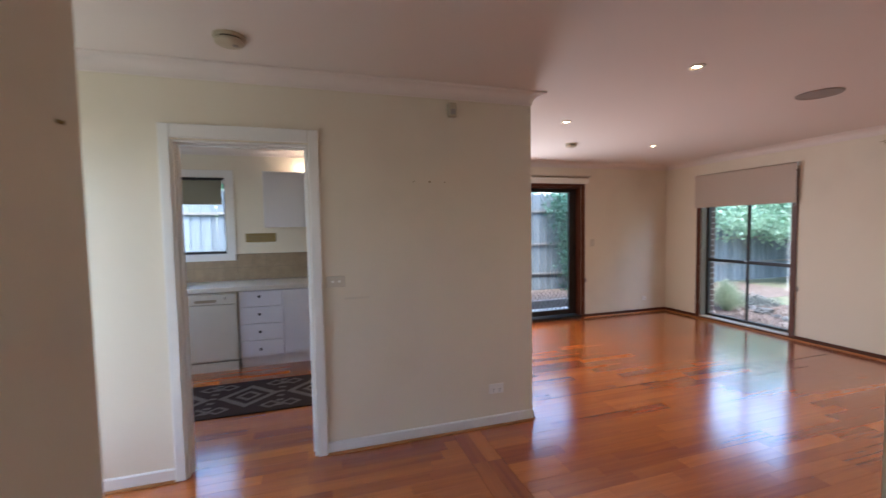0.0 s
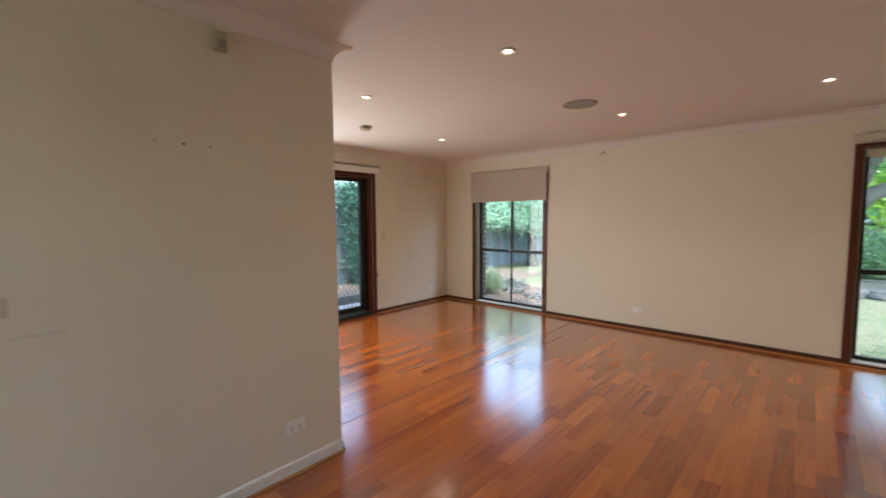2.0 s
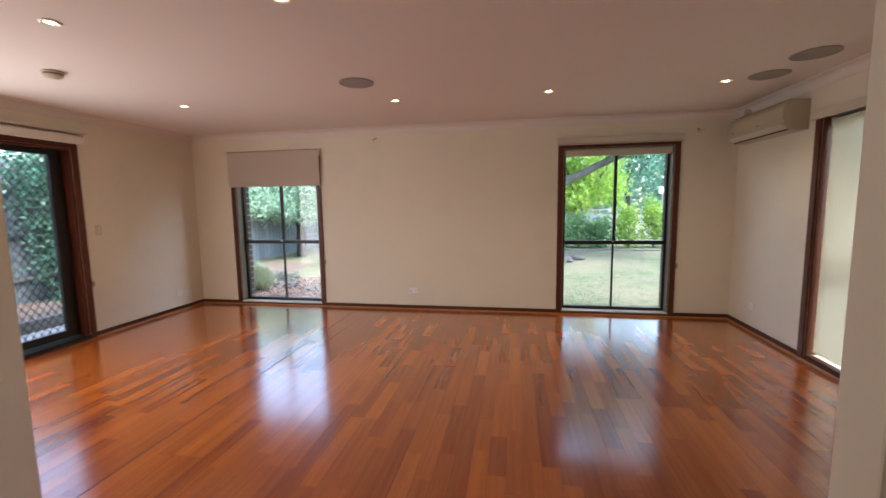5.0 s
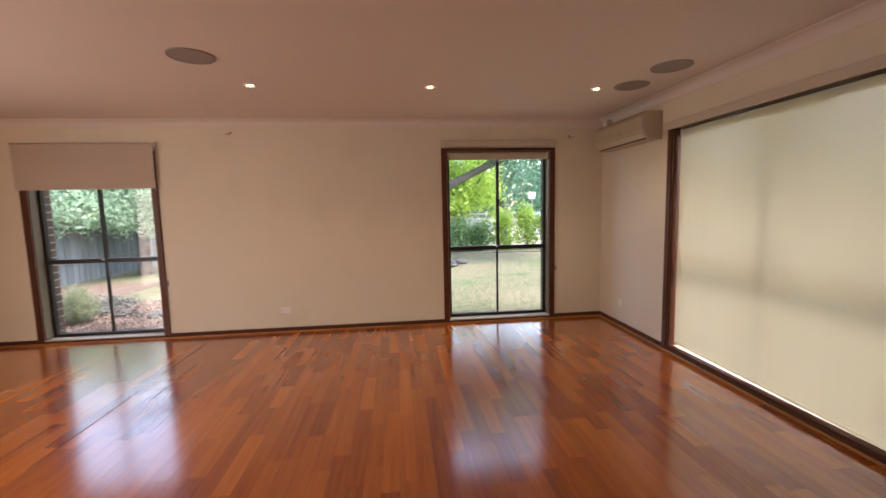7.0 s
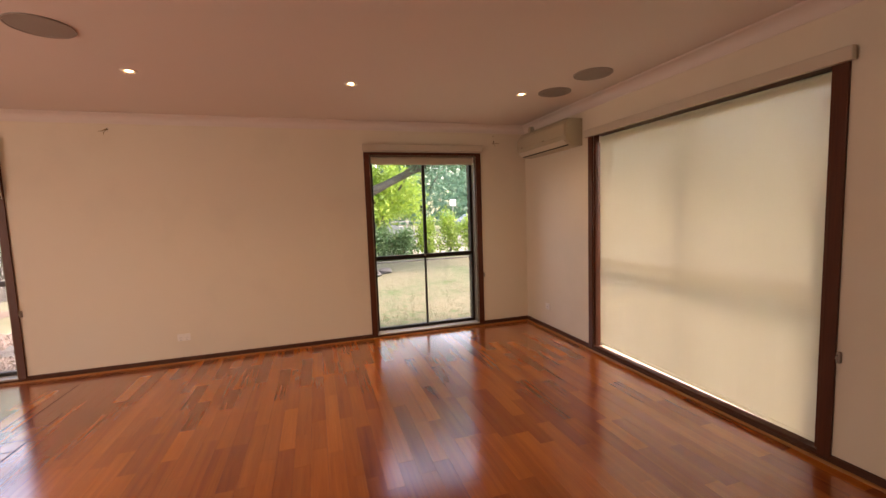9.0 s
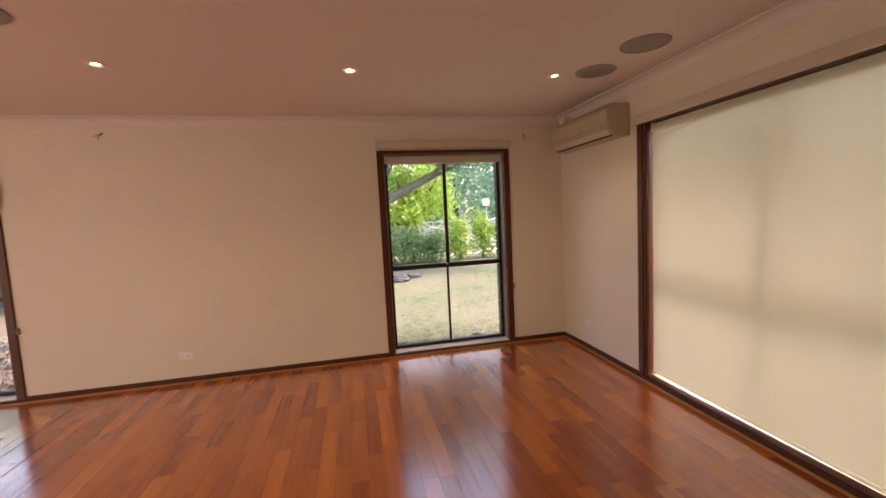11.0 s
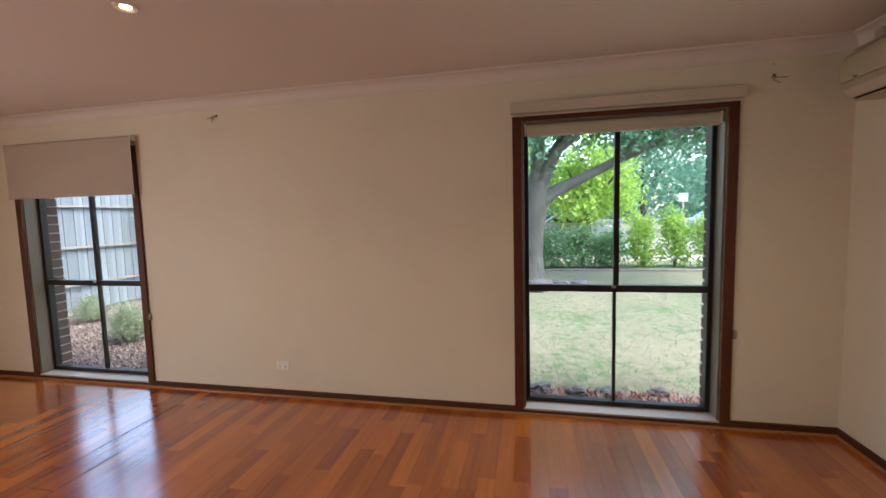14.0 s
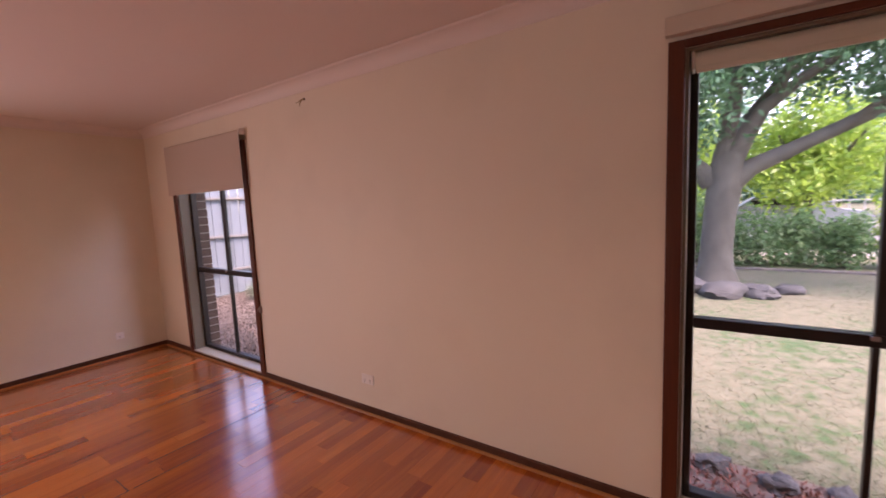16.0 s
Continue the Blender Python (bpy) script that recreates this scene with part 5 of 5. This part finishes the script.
single("kerb", box(B(), 19.85, 19.995, -120, 120, GZ - 0.05, GZ + 0.11, 0.02), M_CONC, kind="structure")

# -- sign, far railings, parked car --
sg = thing("street_sign", pose(20.0, -3.8, GZ), "plain white street sign on a steel post", "sign")
part("post", tube(B(), [(0, 0, 0), (0, 0, 2.2)], [0.025, 0.025], 10), M_STEEL, sg)
part("plate", box(B(), -0.034, -0.027, -0.15, 0.15, 1.9, 2.2, 0.003), M_WHITE, sg)
fence = thing("road_railing", pose(29.0, -18, GZ), "grey steel railing across the road", "railing")
for z in (0.15, 1.05):
    part("rail", box(B(), -0.02, 0.02, 0, 16, z, z + 0.05), M_STEEL, fence)
post = mesh_of("post", box(B(), -0.02, 0.02, -0.02, 0.02, 0, 1.1), M_STEEL)
for k in range(33):
    o = new("post", post)
    o.parent = fence
    o.matrix_local = pose(0, 0.5 * k, 0)


def car(x, y, rz, paint, label):
    ob = thing("car", pose(x, y, GZ, 0, 0, rz), label, "car", "parked cars")
    prof = [(-2.2, 0.35), (-2.25, 0.75), (-2.05, 0.95), (-1.5, 1.0), (-0.9, 1.42), (0.5, 1.46), (1.15, 1.0), (2.0, 0.86), (2.25, 0.65), (2.2, 0.35)]
    bm = B()
    ends = [[bm.verts.new((px * (1 if s else 1), yy * (0.82 if pz > 1.05 else 1.0), pz)) for px, pz in prof] for s, yy in ((0, -0.88), (1, 0.88))]
    for k in range(len(prof)):
        bm.faces.new((ends[0][k], ends[0][(k + 1) % len(prof)], ends[1][(k + 1) % len(prof)], ends[1][k]))
    bm.faces.new(ends[0]), bm.faces.new(ends[1][::-1])
    bmesh.ops.recalc_face_normals(bm, faces=bm.faces)
    bmesh.ops.bevel(bm, geom=bm.edges[:], offset=0.05, segments=2, affect="EDGES")
    part("body", bm, paint, ob, smooth=True)
    for s in (-1, 1):
        part("side_window", box(B(), -0.85, 0.65, s * 0.80 - 0.02, s * 0.80 + 0.02, 1.03, 1.34, 0.01), M_BLACK, ob)
        for wx in (-1.4, 1.4):
            wm = lathe(B(), [(0.20, -0.09), (0.32, -0.09), (0.33, 0.0), (0.32, 0.09), (0.20, 0.09)], 24)
            bmesh.ops.rotate(wm, verts=wm.verts, matrix=Matrix.Rotation(radians(90), 3, "X"))
            bmesh.ops.translate(wm, verts=wm.verts, vec=(wx, s * 0.82, 0.33))
            part("wheel", wm, M_TYRE, ob)
    return ob


car(31.5, -9.5, 90, M_BLUECAR, "blue-grey parked car across the road")
car(21.3, 0.3, 90, M_PALECAR, "pale silver car parked at the far kerb")
car(21.4, 5.6, 90, M_PALECAR, "pale silver car parked at the far kerb")


# -- far trees --
def far_tree(x, y, h, r, material, count, size, label):
    ob = thing("street_tree", pose(x, y, GZ), label, "tree", "street trees")
    part("trunk", tube(B(), [(0, 0, -0.1), (0.1, 0.05, h * 0.3), (0, 0.1, h * 0.6)], [0.22, 0.18, 0.08], 8), M_BARK_DARK, ob)
    for a in (0.5, 2.4, 4.3):
        part("limb", tube(B(), [(0.08, 0.05, h * 0.3), (r * 0.3 * math.cos(a), r * 0.3 * math.sin(a), h * 0.5), (r * 0.6 * math.cos(a), r * 0.6 * math.sin(a), h * 0.68)], [0.1, 0.07, 0.03], 6), M_BARK, ob)
    blobs = [(r * 0.5 * math.cos(a) * u, r * 0.5 * math.sin(a) * u, h * zz, r * 0.6, r * 0.6, h * 0.22) for a, u, zz in ((0, 1, 0.5), (1.3, 1, 0.6), (2.6, 1, 0.45), (3.9, 1, 0.62), (5.2, 1, 0.5), (0, 0, 0.8))]
    foliage("crown", ob, blobs, count, size, material, 0.3)
    return ob


for x, y, h, r, m, c, lab in ((19.5, -0.3, 4.6, 1.9, M_LIME, 9000, "bright lime-green street tree"), (19.3, 3.2, 4.8, 2.0, M_LIME, 9000, "bright lime-green street tree"),
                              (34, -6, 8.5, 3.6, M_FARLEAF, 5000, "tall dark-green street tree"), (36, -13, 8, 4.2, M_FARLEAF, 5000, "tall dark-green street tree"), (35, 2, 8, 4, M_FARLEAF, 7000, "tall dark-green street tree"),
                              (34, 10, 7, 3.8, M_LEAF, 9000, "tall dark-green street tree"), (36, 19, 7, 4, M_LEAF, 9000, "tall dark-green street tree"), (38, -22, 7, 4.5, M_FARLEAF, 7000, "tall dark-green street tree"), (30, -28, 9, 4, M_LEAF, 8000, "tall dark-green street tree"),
                              (24, 15, 5, 3, M_LEAF, 9000, "tall dark-green street tree"), (20, 13, 4.2, 2.5, M_HEDGE, 8000, "broad green garden tree"), (5, 16, 7, 3.2, M_LEAF, 8000, "broad green garden tree"), (-2, 17, 7, 3, M_LEAF, 8000, "broad green garden tree")):
    far_tree(x, y, h, r, m, c, 0.16 if x > 22 else 0.09, lab)
blobs = [(60 + rng.uniform(-6, 6), y, 2.5, 5, 5, 3 + rng.uniform(-1, 2)) for y in range(-80, 90, 7)]
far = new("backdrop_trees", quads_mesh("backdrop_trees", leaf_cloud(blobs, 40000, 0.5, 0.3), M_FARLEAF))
tagged(far, "far band of green trees on the horizon", "trees", kind="stuff")

# ---- floor ----
floor = single("floor", box(B(), -2.25, EX + 0.05, -0.55, NY + 0.03, -0.10, FZ - 0.0095), M_SUB, kind="structure")
STRIP = 0.095
LENGTHS = (0.36, 0.46, 0.56, 0.68, 0.82)
strip_mesh = {}
GAP = 0.0004


def strip_of(length):
    if length not in strip_mesh:
        strip_mesh[length] = mesh_of("floor_strip", box(B(), GAP, length - GAP, GAP, STRIP - GAP, FZ - 0.009, FZ), M_FLOORP)
    return strip_mesh[length]


def runs(y):
    """The stretches of floor along x for a strip whose lower edge is at y."""
    if y + STRIP < 0.02:
        return [(-0.356, 1.265)]
    if y < 2.05:
        return [(-0.356, 1.265), (1.375, EX)]
    if y < 3.30:
        return [(-0.356, 1.258), (1.462, EX)]
    if y < PY:
        return [(-1.6, 1.258), (1.462, EX)]
    return [(-2.2, PX - 0.10), (PX + 0.005, EX)]


rest = []
rnd = random.Random(11)
y = -0.475
while y < NY - 0.01:
    for xa, xb in runs(y):
        x = xa - rnd.uniform(0, 0.5)
        while x < xb:
            ln = rnd.choice(LENGTHS)
            x0, x1 = max(x, xa), min(x + ln, xb)
            x += ln
            if x1 - x0 < 0.03:
                continue
            whole = abs((x1 - x0) - ln) < 1e-6
            if whole and 1.7 < y < 4.25 and x0 > 1.46:
                ob = new("floor_strip", strip_of(ln))
                ob.parent = floor
                ob.location = (x0, y, 0)
            else:
                rest.append((x0 + GAP, x1 - GAP, y + GAP, min(y + STRIP, NY) - GAP))
    y += STRIP


def flat_boxes(name, boxes, z0, z1, material):
    v, f = [], []
    for x0, x1, y0, y1 in boxes:
        k = len(v)
        v += [(x0, y0, z0), (x1, y0, z0), (x1, y1, z0), (x0, y1, z0), (x0, y0, z1), (x1, y0, z1), (x1, y1, z1), (x0, y1, z1)]
        f += [(k + 4, k + 5, k + 6, k + 7), (k, k + 1, k + 5, k + 4), (k + 1, k + 2, k + 6, k + 5), (k + 2, k + 3, k + 7, k + 6), (k + 3, k, k + 4, k + 7)]
    me = bpy.data.meshes.new(name)
    me.from_pydata(v, [], f)
    me.materials.append(material)
    ob = new(name, me)
    ob.parent = floor
    return tagged(ob, kind="stuff")


flat_boxes("floor_strips", rest, FZ - 0.009, FZ, M_FLOOR)
# border boards that run across, in line with the hall wall
border = []
yy = 2.11
while yy < PY - 0.01:
    ln = rnd.choice(LENGTHS)
    for k in range(2):
        border.append((1.2595 + 0.1008 * k, 1.3593 + 0.1008 * k, yy, min(yy + ln - 0.001, PY - 0.001)))
    yy += ln
flat_boxes("floor_border", border, FZ - 0.009, FZ, M_FLOORY)
# joints that have opened and lifted edges
for x0, x1, yj in ((4.88, 5.72, 4.655), (4.38, 4.72, 4.465), (4.74, 5.10, 4.465), (3.55, 4.55, 4.655), (2.1, 3.4, 4.655)):
    part("open_joint", box(B(), x0, x1, yj - 0.003, yj + 0.003, FZ + 0.0003, FZ + 0.0012), M_BLACK, floor, "open dark joint between boards")
for xj, ya, yb in ((4.715, 4.47, 4.65), (4.565, 4.45, 4.64)):
    part("open_joint", box(B(), xj - 0.002, xj + 0.002, ya, yb, FZ + 0.0003, FZ + 0.0012), M_BLACK, floor)
